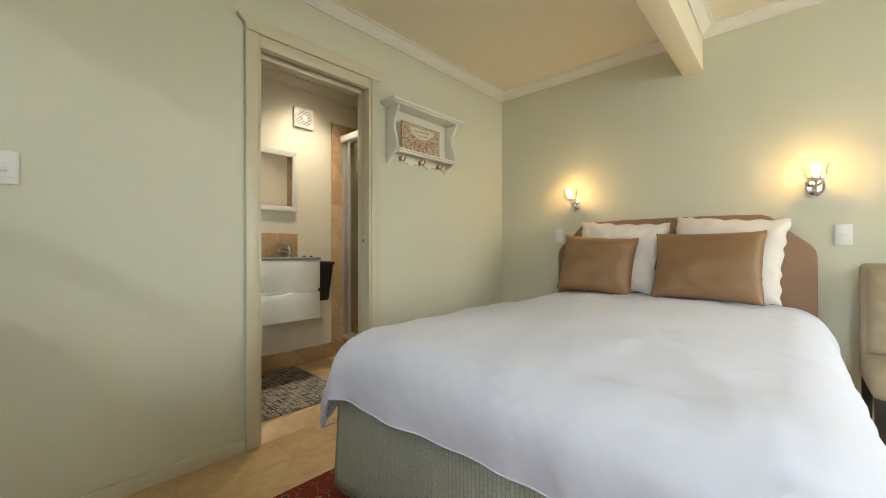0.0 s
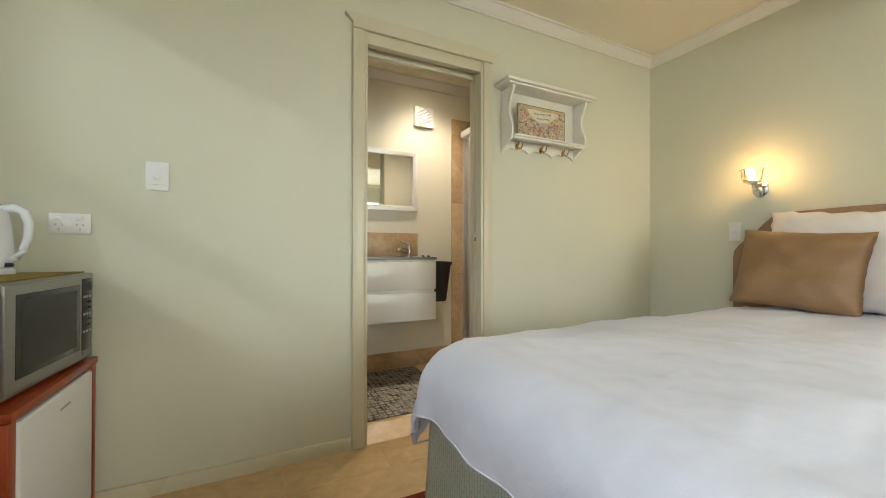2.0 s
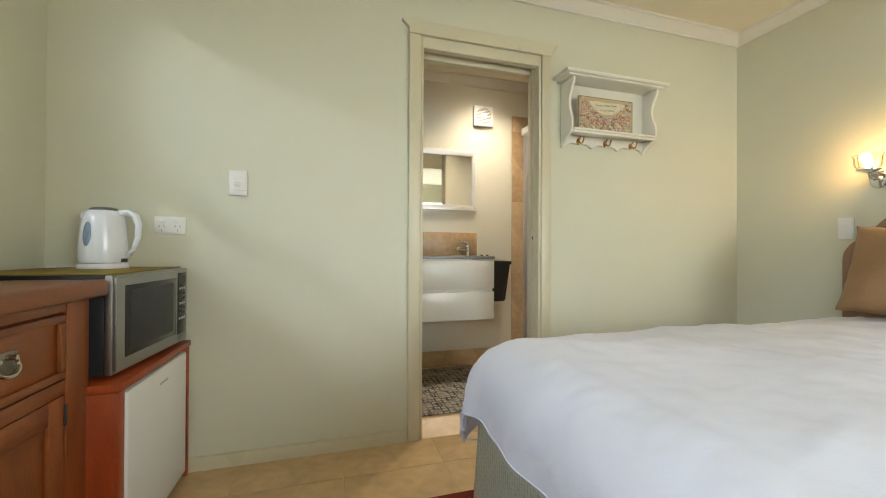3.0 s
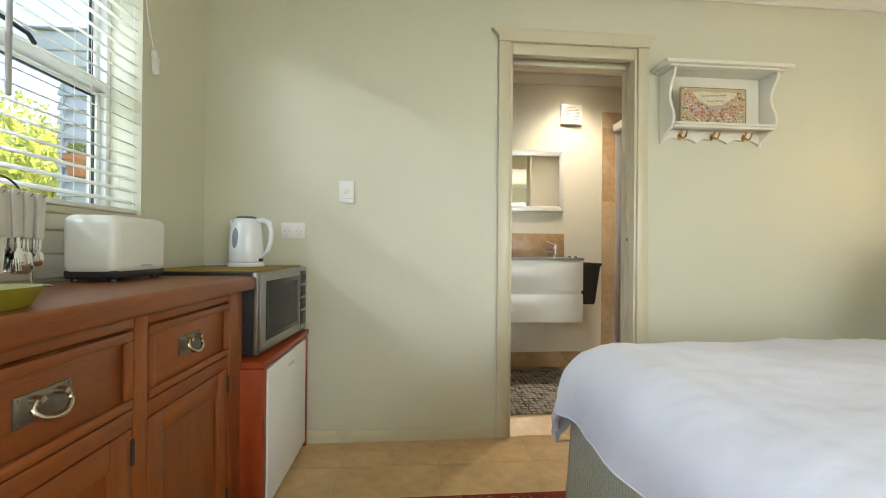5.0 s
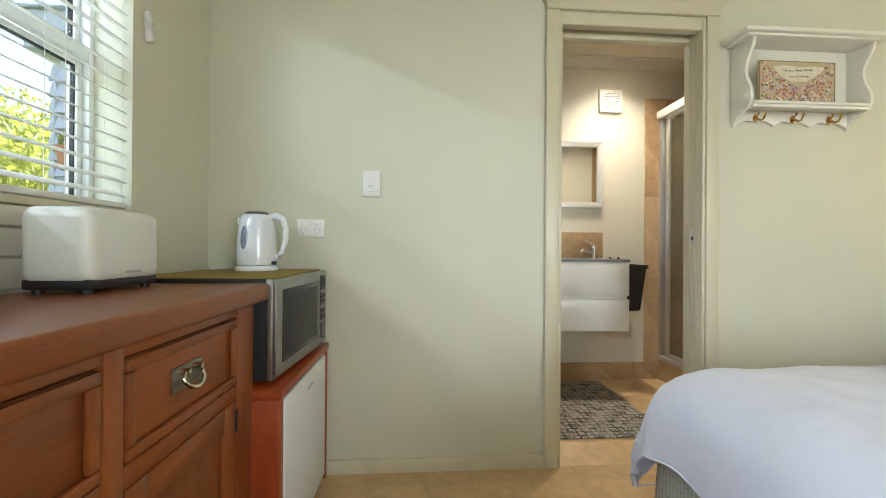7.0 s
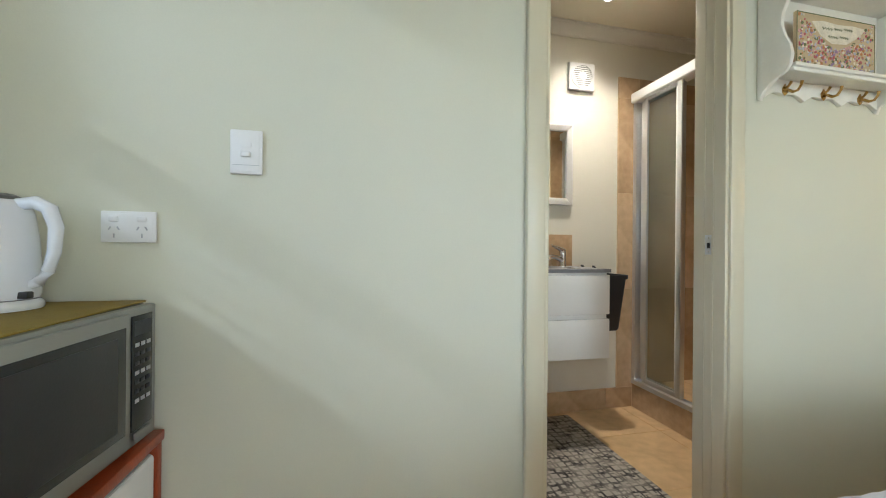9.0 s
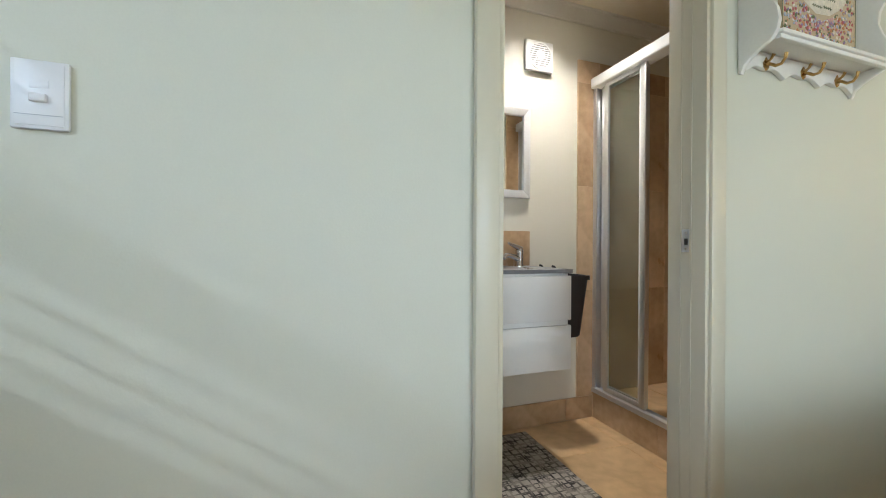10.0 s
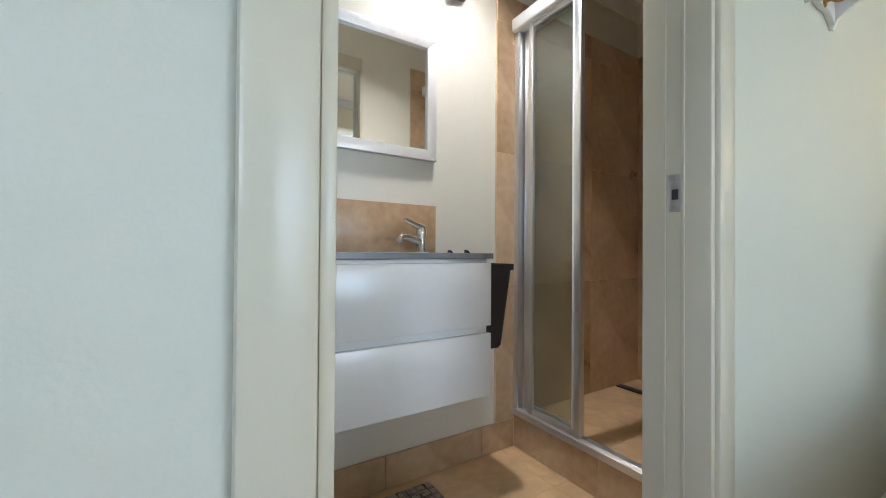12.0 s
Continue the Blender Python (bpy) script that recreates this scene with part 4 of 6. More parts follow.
# ---- wall lights ----
for sx, sz in SCONCES:
    sc = thing("wall_light", (sx, NY, sz), "chrome wall light with a ribbed glass shade, lit", "wall light", "wall lights over the bed")
    shield = [(sx + 0.039 * k, sz + 0.042) for k in (-1, -0.5, 0, 0.5, 1)] + [(sx + 0.041 * math.cos(a), sz + 0.004 - 0.050 * math.sin(a)) for a in [math.pi * i / 14 for i in range(15)]]
    part("back_plate", prism(bmesh.new(), shield, 1, NY - 0.016, NY - 0.001, 0.006), M_CHROME, sc, "shield-shaped chrome back plate")
    part("boss", lathe(bmesh.new(), [(0.0, -0.001), (0.016, -0.001), (0.015, 0.006), (0.008, 0.011), (0, 0.012)], m=Matrix.Translation((sx, NY - 0.016, sz)) @ pose(0, 0, 0, 90), n=20), M_CHROME, sc)
    part("arm", tube(bmesh.new(), [(sx, NY - 0.015, sz + 0.005), (sx, NY - 0.055, sz - 0.004), (sx, NY - 0.092, sz + 0.008), (sx, NY - 0.105, sz + 0.04)], 0.006, 10), M_CHROME, sc)
    part("cup", lathe(bmesh.new(), [(0.008, 0.024), (0.030, 0.034), (0.046, 0.040), (0.046, 0.046), (0.022, 0.050), (0, 0.050)], (sx, NY - 0.105, sz)), M_CHROME, sc)
    bm = bmesh.new()
    n = 40
    prof = [(0.024, 0.051), (0.043, 0.054), (0.048, 0.066), (0.049, 0.088), (0.051, 0.106), (0.057, 0.116)]
    prof = prof + [(r - 0.003, z) for r, z in reversed(prof)]
    rr = [[bm.verts.new((sx + r * (1 + 0.06 * math.cos(10 * 2 * math.pi * i / n)) * math.cos(2 * math.pi * i / n), NY - 0.105 + r * (1 + 0.06 * math.cos(10 * 2 * math.pi * i / n)) * math.sin(2 * math.pi * i / n), sz + z)) for i in range(n)] for r, z in prof]
    for p, q in zip(rr, rr[1:] + rr[:1]):
        for i in range(n):
            bm.faces.new((p[i], p[(i + 1) % n], q[(i + 1) % n], q[i]))
    bmesh.ops.recalc_face_normals(bm, faces=bm.faces)
    sh = part("shade", bm, M_CRYSTAL, sc, "ribbed clear glass shade")
    sh.visible_shadow = False
    b = part("bulb", lathe(bmesh.new(), [(0.0, 0.060), (0.013, 0.062), (0.017, 0.078), (0.014, 0.094), (0, 0.104)], (sx, NY - 0.105, sz), 16), M_BULB, sc, "glowing warm bulb")
    b.visible_shadow = False

# ---- coat shelf ----
shelf = thing("coat_shelf", (WX, 1.875, 1.57), "white painted wall shelf with scrolled sides and three brass hooks", "wall shelf")
CS0, CS1 = 1.605, 2.200
part("back_panel", boxed((WX + 0.001, CS0 + 0.016, 1.657), (WX + 0.012, CS1 - 0.016, 1.955), 0.001), M_WHITE_PAINT, shelf)
part("top_board", boxed((WX + 0.001, 1.552, 1.966), (-1.862, 2.262, 1.986), 0.006), M_WHITE_PAINT, shelf)
part("top_moulding", boxed((WX + 0.001, 1.575, 1.955), (-1.880, 2.235, 1.967), 0.006), M_WHITE_PAINT, shelf)
side = [(0.001, 1.565), (0.012, 1.560), (0.022, 1.585), (0.045, 1.602), (0.075, 1.618), (0.105, 1.630), (0.120, 1.650), (0.126, 1.680), (0.120, 1.715), (0.100, 1.755), (0.088, 1.795), (0.092, 1.835), (0.112, 1.872), (0.132, 1.905), (0.138, 1.934), (0.001, 1.934)]
for y in (CS0, CS1 - 0.016):
    part("side_panel", prism(bmesh.new(), [(WX + 0.9 * p, q + 0.017) for p, q in side], 1, y, y + 0.016, 0.003), M_WHITE_PAINT, shelf)
part("lower_shelf", boxed((WX + 0.013, CS0 + 0.017, 1.6595), (WX + 0.116, CS1 - 0.017, 1.673), 0.005), M_WHITE_PAINT, shelf)
part("apron", boxed((WX + 0.094, CS0 + 0.017, 1.645), (WX + 0.110, CS1 - 0.017, 1.659), 0.004), M_WHITE_PAINT, shelf)
scallop = [(CS0 + 0.0165, 1.657), (CS0 + 0.0165, 1.588)]
for i in range(49):
    u = i / 48
    scallop.append((CS0 + 0.02 + (CS1 - CS0 - 0.04) * u, 1.594 + 0.018 * abs(math.sin(3 * math.pi * u)) ** 0.7 - 0.004 * math.cos(12 * math.pi * u)))
scallop += [(CS1 - 0.0165, 1.588), (CS1 - 0.0165, 1.657)]
part("hook_rail", prism(bmesh.new(), scallop, 0, WX + 0.001, WX + 0.016, 0.002), M_WHITE_PAINT, shelf)
for y in (1.713, 1.900, 2.086):
    hk = part("coat_hook", tube(bmesh.new(), [(WX + 0.016, y, 1.622), (WX + 0.030, y, 1.618), (WX + 0.045, y, 1.606), (WX + 0.060, y, 1.606), (WX + 0.070, y, 1.620), (WX + 0.073, y, 1.634)], [0.006, 0.005, 0.005, 0.0045, 0.004, 0.005], 10), M_BRASS, shelf, "antique brass coat hook")
    part("upper_prong", tube(bmesh.new(), [(WX + 0.018, y, 1.624), (WX + 0.032, y, 1.634), (WX + 0.040, y, 1.646)], [0.005, 0.004, 0.005], 8), M_BRASS, hk)
    part("hook_plate", prism(bmesh.new(), [(y - 0.011, 1.612), (y, 1.602), (y + 0.011, 1.612), (y + 0.013, 1.627), (y, 1.645), (y - 0.013, 1.627)], 0, WX + 0.016, WX + 0.020, 0.001), M_BRASS, hk)
M_PICTURE = surface("floral_print", (0.52, 0.40, 0.23), 0.6, var=0.1, scale=14, fine=70, bump=0.02)
PX = -1.925     # face of the plaque, standing on the lower shelf
pic = thing("picture_plaque", (PX, 1.85, 1.673), "unframed floral print plaque with worn lettering", "picture")
part("print", boxed((PX - 0.011, 1.668, 1.6735), (PX, 2.040, 1.866), 0.001), M_PICTURE, pic)
random.seed(11)
cols = {"rose": (0.42, 0.10, 0.10), "cream": (0.68, 0.62, 0.48), "mauve": (0.30, 0.20, 0.30), "rust": (0.48, 0.20, 0.07), "green": (0.15, 0.17, 0.07), "pale_blue": (0.40, 0.44, 0.50), "pink": (0.60, 0.34, 0.30)}
mats = {k: surface("print_" + k, v, 0.7, var=0.2, scale=40, fine=160, bump=0.05) for k, v in cols.items()}
for k in cols:
    bm = bmesh.new()
    for _ in range(80):
        u = random.random()
        edge_h = 0.060 + 0.110 * abs(2 * u - 1) ** 1.6
        y, zz = 1.678 + 0.352 * u, 1.680 + min(0.175, edge_h * random.random() * 1.2)
        r = random.uniform(0.002, 0.0075)
        n = random.randint(6, 9)
        pts = [(y + r * random.uniform(0.6, 1.1) * math.cos(2 * math.pi * i / n), zz + r * random.uniform(0.6, 1.1) * math.sin(2 * math.pi * i / n)) for i in range(n)]
        prism(bm, pts, 0, PX + 0.0002, PX + 0.0006 + 0.0012 * random.random())
    tagged(part("printed_flower", bm, mats[k], pic), kind="stuff")
part("banner", prism(bmesh.new(), [(1.735, 1.838), (1.79, 1.846), (1.86, 1.841), (1.93, 1.846), (1.995, 1.842), (1.955, 1.806), (1.90, 1.776), (1.83, 1.770), (1.775, 1.795)], 0, PX + 0.0002, PX + 0.0005), mats["cream"], pic, "faded cream paper banner")
for lo, hi in (((1.668, 1.6745), (1.671, 1.866)), ((2.037, 1.6745), (2.040, 1.866)), ((1.671, 1.863), (2.037, 1.866))):
    part("dark_edge", boxed((PX, lo[0], lo[1]), (PX + 0.0008, hi[0], hi[1])), mats["green"], pic, "dark edge strip")
bm = bmesh.new()
for y0, y1, zz in ((1.80, 1.85, 1.835), (1.858, 1.895, 1.838), (1.905, 1.945, 1.842), (1.83, 1.875, 1.808), (1.885, 1.925, 1.812)):
    tube(bm, [(PX + 0.0008, y0 - 0.018 + (y1 - y0) * i / 12, zz - 0.014 + 0.005 * math.sin(i * 2.1)) for i in range(13)], 0.0012, 5)
tagged(part("script_line", bm, mats["green"], pic, "illegible brown script"), kind="stuff")

# ---- the bed ----
BX0, BX1, BFOOT, BHEAD, BTOP = -1.425, 0.130, 0.868, 2.89, 0.660
bed = thing("bed", (-0.645, 1.86, FLOOR), "queen bed with a brown upholstered headboard and sage quilted valance", "bed")
hb = [(-0.760, FLOOR), (-0.760, 0.945), (-0.753, 0.985), (-0.730, 1.020), (-0.655, 1.085), (-0.595, 1.150), (-0.560, 1.184), (-0.520, 1.200), (-0.25, 1.207)]
hb = [(-0.645 + p, q) for p, q in hb] + [(-0.645 - p, q) for p, q in reversed(hb)]
part("headboard", prism(bmesh.new(), hb, 1, NY - 0.098, NY - 0.018, 0.018), M_HEADBOARD, bed, "brown suede upholstered headboard")
part("base", boxed((BX0 + 0.03, BFOOT + 0.03, 0.10), (BX1 - 0.03, BHEAD, 0.36), 0.02), M_SKIRT, bed)
part("mattress", boxed((BX0 + 0.02, BFOOT + 0.02, 0.36), (BX1 - 0.02, BHEAD, BTOP - 0.03), 0.05, 3), M_LINEN, bed)
for x in (BX0 + 0.12, BX1 - 0.12):
    for y in (BFOOT + 0.12, BHEAD - 0.12):
        part("leg", lathe(bmesh.new(), [(0.025, FLOOR), (0.025, 0.10)], (x, y, 0), 16), M_DARKWOOD, bed)


def valance(bm, pts, top, amp):
    """A hanging skirt along a line of corners, gently waved."""
    run = []
    for (xa, ya), (xb, yb) in zip(pts, pts[1:]):
        n = max(2, int(math.hypot(xb - xa, yb - ya) / 0.02))
        nx, ny = (yb - ya), -(xb - xa)
        l = math.hypot(nx, ny)
        for i in range(n):
            u = i / n
            run.append((xa + (xb - xa) * u, ya + (yb - ya) * u, nx / l, ny / l))
    vs = []
    for i, (x, y, nx, ny) in enumerate(run):
        s = i * 0.02
        w = amp * (math.sin(9 * s) + 0.6 * math.sin(23 * s + 1)) + 0.022
        col = []
        for j in range(9):
            h = j / 8
            o = w * (1 - h) ** 1.3
            col.append(bm.verts.new((x + nx * o, y + ny * o, FLOOR + 0.006 + (top - FLOOR) * h)))
        vs.append(col)
    for p, q in zip(vs, vs[1:]):
        for j in range(8):
            bm.faces.new((p[j], q[j], q[j + 1], p[j + 1]))
    geom = bmesh.ops.solidify(bm, geom=bm.faces[:], thickness=0.003)
    bmesh.ops.recalc_face_normals(bm, faces=bm.faces)
    return bm


part("valance", valance(bmesh.new(), [(BX0, BHEAD), (BX0, BFOOT + 0.008)], 0.45, 0.010), M_SKIRT, bed, smooth=70)
part("valance", valance(bmesh.new(), [(BX0 + 0.006, BFOOT), (BX1, BFOOT)], 0.45, 0.010), M_SKIRT, bed, smooth=70)
part("valance", valance(bmesh.new(), [(BX1, BFOOT + 0.008), (BX1, BHEAD)], 0.45, 0.010), M_SKIRT, bed, smooth=70)

OVER = 0.440


def duvet_point(u, v):
    r = 0.185
    lo_x, hi_x, lo_y = BX0 + 0.145, BX1 - 0.145, BFOOT + 0.112
    s = lo_x - OVER + (hi_x - lo_x + 2 * OVER) * u
    t = lo_y - OVER + 0.085 + (BHEAD - 0.02 - lo_y + OVER - 0.085) * v
    ex = max(lo_x - s, s - hi_x, 0.0)
    ey = max(lo_y - t, 0.0)
    e = (ex ** 2.4 + ey ** 2.4) ** (1 / 2.4)
    cx, cy = min(max(s, lo_x), hi_x), max(t, lo_y)
    x, y, drop = cx, cy, 0.0
    wr = noise.noise(Vector((s * 3.1, t * 2.6, 0.3))) * 0.011 + noise.noise(Vector((s * 7 + t * 3, t * 6 - s * 2, 5))) * 0.007 + abs(noise.noise(Vector((s * 16 + 3 * t, t * 11, 2)))) * 0.006 + noise.noise(Vector((s * 40, t * 30, 2))) * 0.0016
    inner = min(1.0, (s - lo_x) / 0.45, (hi_x - s) / 0.45) if ex == 0 else 0.0
    inner = min(inner, (t - lo_y) / 0.5) if ey == 0 else 0.0
    puff = 0.035 * math.sin(max(0.0, min(1.0, inner)) * math.pi / 2)
    hang = 0.0
    if e > 0:
        n = math.hypot(ex, ey)
        dx, dy = (1 if s > hi_x else -1) * ex / n, -ey / n
        a = e / r
        p, drop = (r * math.sin(a), r * (1 - math.cos(a))) if a < math.pi / 2 else (r + 0.04 * (e - r * math.pi / 2), r + e - r * math.pi / 2)
        hang = min(1.0, drop / 0.25)
        run = t if ex > ey else s
        p += hang * (0.011 * math.sin(12 * run + 1.5 * math.sin(5 * run)) + 0.005 * math.sin(31 * run)) + 0.9 * wr
        p += 0.045 * min(1.0, min(ex, ey) / 0.32) * hang
        x, y = cx + dx * p, cy + dy * p
    return Vector((x, y, BTOP + puff - drop + wr * (1 - 0.7 * hang)))


bm = bmesh.new()
upper = grid(bm, 150, 150, duvet_point)
bmesh.ops.recalc_face_normals(bm, faces=bm.faces)
bm.normal_update()
lower = [[bm.verts.new(v.co - 0.012 * v.normal * (1 if upper[75][75].normal.z > 0 else -1)) for v in row] for row in upper]
for i in range(150):
    for j in range(150):
        bm.faces.new((lower[i][j], lower[i][j + 1], lower[i + 1][j + 1], lower[i + 1][j]))
rim = [(i, 0) for i in range(150)] + [(150, j) for j in range(150)] + [(i, 150) for i in range(150, 0, -1)] + [(0, j) for j in range(150, 0, -1)]
for (i, j), (k, l) in zip(rim, rim[1:] + rim[:1]):
    bm.faces.new((upper[i][j], upper[k][l], lower[k][l], lower[i][j]))
bmesh.ops.recalc_face_normals(bm, faces=bm.faces)
hem = [upper[i][j].co.copy() for i, j in rim if j < 150 or i in (0, 150)]
duvet = thing("duvet", (-0.645, 1.86, BTOP), "white linen duvet, softly rumpled, hanging over the bed", "duvet")
part("cover", bm, M_LINEN, duvet, smooth=80)
part("hem", tube(bmesh.new(), [hem[-k] for k in range(1, 150)] + hem[:301], 0.003, 6), M_LINEN, duvet, smooth=80)


def pillow(name, w, h, t, m, material, label, seed):
    bm = bmesh.new()
    n = 36
    pinch, ruffle = (0.06, 0.0012) if name == "cushion" else (0.065, 0.005)
    sheets = []
    for sgn in (1, -1):
        vs = []
        for i in range(n + 1):
            row = []
            for j in range(n + 1):
                a, b = 2 * i / n - 1, 2 * j / n - 1
                # edges curve in between pointed corners
                px = a * w / 2 * (1 - pinch * (1 - b * b) * abs(a) ** 3) + ruffle * abs(a) ** 6 * math.sin(17 * b + 3 * noise.noise(Vector((seed, b * 3, 0))))
                pz = b * h / 2 * (1 - pinch * (1 - a * a) * abs(b) ** 3) + ruffle * abs(b) ** 6 * math.sin(15 * a + 3 * noise.noise(Vector((seed, a * 3, 4))))
                th = t / 2 * ((1 - a ** 4) * (1 - b ** 4)) ** 0.55
                wr = noise.noise(Vector((a * 2.5 + seed, b * 2.5, sgn))) * 0.010 + (noise.noise(Vector((a * 6 + seed, b * 5, sgn))) * 0.006 + noise.noise(Vector((a * 15 + seed, b * 13, sgn))) * 0.0025) * (0.3 if name == "cushion" else 1.2)
                edge_k = min(1.0, th / (t / 4))
                sag = -0.02 * (1 - b) / 2 * (1 - a * a)
                row.append((px, sgn * (th + wr * edge_k), pz + sag * 0))
            vs.append(row)
        sheets.append(vs)
    made = {}

    def vert(k, i, j):
        rim = i in (0, n) or j in (0, n)
        key = (0 if rim else k, i, j)
        if key not in made:
            p = sheets[k][i][j]
            made[key] = bm.verts.new((p[0], 0.0 if rim else p[1], p[2]))
        return made[key]
    for k in (0, 1):
        for i in range(n):
            for j in range(n):
                bm.faces.new((vert(k, i, j), vert(k, i + 1, j), vert(k, i + 1, j + 1), vert(k, i, j + 1)))
    bmesh.ops.recalc_face_normals(bm, faces=bm.faces)
    bmesh.ops.transform(bm, matrix=m, verts=bm.verts)
    return solid(name, bm, material, label, "pillow" if name == "pillow" else "cushion", at=m.translation, smooth=80, group="pillows on the bed")


pillow("pillow", 0.60, 0.50, 0.16, pose(-0.895, 2.79, 0.945, -14, 4, 0), M_PILLOW, "cream linen pillow leaning on the headboard", 1)
pillow("pillow", 0.56, 0.50, 0.16, pose(-0.290, 2.79, 0.945, -14, 5, 0), M_PILLOW, "cream linen pillow leaning on the headboard", 4)
# black pad added to fill the dark gap between the two pillows
pillow("cushion", 0.26, 0.34, 0.08, pose(-0.570, 2.775, 0.880, -14, 0, 0), M_GAPBLACK, "black pad added in the dark gap between the pillows", 6)
pillow("cushion", 0.50, 0.41, 0.14, pose(-1.000, 2.655, 0.890, -17, 4, 4), M_CUSHION, "bronze satin cushion in front of the pillows", 7)
pillow("cushion", 0.55, 0.42, 0.14, pose(-0.365, 2.645, 0.895, -17, 0, -3), M_CUSHION, "bronze satin cushion in front of the pillows", 9)

# ---- chair beside the bed ----
chair = thing("dining_chair", (0.50, 2.64, FLOOR), "taupe buttoned upholstered chair with dark wooden legs", "chair")


def tufted(bm, cx, y, z0, z1, w, thick):
    def f(u, v):
        x, z = cx - w / 2 + w * u, z0 + (z1 - z0) * v
        d = 0.0
        for i in range(3):
            for j in range(4):
                bx_, bz_ = cx - w / 2 + w * (i + 0.5) / 3, z0 + (z1 - z0) * (j + 0.5) / 4
                d += math.exp(-((x - bx_) ** 2 + (z - bz_) ** 2) / 0.0011)
        e = (1 - abs(2 * u - 1) ** 8) * (1 - abs(2 * v - 1) ** 8)
        return Vector((x, y - thick * e ** 0.5 + 0.016 * d + 0.12 * (v - 0.5) * 0, z))
    grid(bm, 40, 50, f)
    bmesh.ops.recalc_face_normals(bm, faces=bm.faces)
    return bm


part("backrest", boxed((0.265, 2.835, 0.36), (0.735, 2.90, 0.920), 0.025, 3), M_CHAIR, chair)
part("back_cushion", tufted(bmesh.new(), 0.50, 2.840, 0.46, 0.900, 0.43, 0.035), M_CHAIR, chair, smooth=80)
part("seat", boxed((0.26, 2.42, 0.34), (0.74, 2.842, 0.47), 0.035, 3), M_CHAIR, chair)
for x in (0.29, 0.71):
    for y in (2.46, 2.86):
        part("leg", prism(bmesh.new(), [(x - 0.02, 0.345), (x + 0.02, 0.345), (x + 0.014, FLOOR), (x - 0.014, FLOOR)], 1, y - 0.018, y + 0.018, 0.002), M_DARKWOOD, chair)

# ---- rugs ----
rug = solid("persian_rug", boxed((-1.530, -0.55, FLOOR), (0.9, 1.75, FLOOR + 0.009), 0.003), M_RUG, "red patterned persian rug under the foot of the bed", "rug", at=(-1.53, -0.55, FLOOR))


# ---- dresser with drawers and cupboards ----
DX0, DX1, DF, DZ = -1.425, 0.02, -0.352, 0.886   # right end, left end, drawer face, top
dresser = thing("dresser", (-0.67, -0.58, FLOOR), "honey-stained pine sideboard with panelled drawers and ring pulls", "dresser")
part("top", boxed((DX0 - 0.022, SY + 0.016, DZ - 0.050), (DX1 + 0.022, DF + 0.038, DZ), 0.010, 3), M_WOOD, dresser)
part("carcass", boxed((DX0, SY + 0.016, FLOOR + 0.06), (DX1, DF - 0.022, DZ - 0.051)), M_WOOD, dresser)
part("plinth", boxed((DX0 + 0.01, SY + 0.02, FLOOR), (DX1 - 0.01, DF - 0.03, FLOOR + 0.06)), M_WOOD, dresser)
COLS = [(-1.327, -0.942), (-0.897, -0.503), (-0.458, -0.075)]
stiles = [(DX0, -1.329), (-0.940, -0.899), (-0.501, -0.460), (-0.073, DX1)]
for x0, x1 in stiles:
    part("stile", boxed((x0, DF - 0.021, FLOOR + 0.02), (x1, DF, DZ - 0.051), 0.003), M_WOODV, dresser)
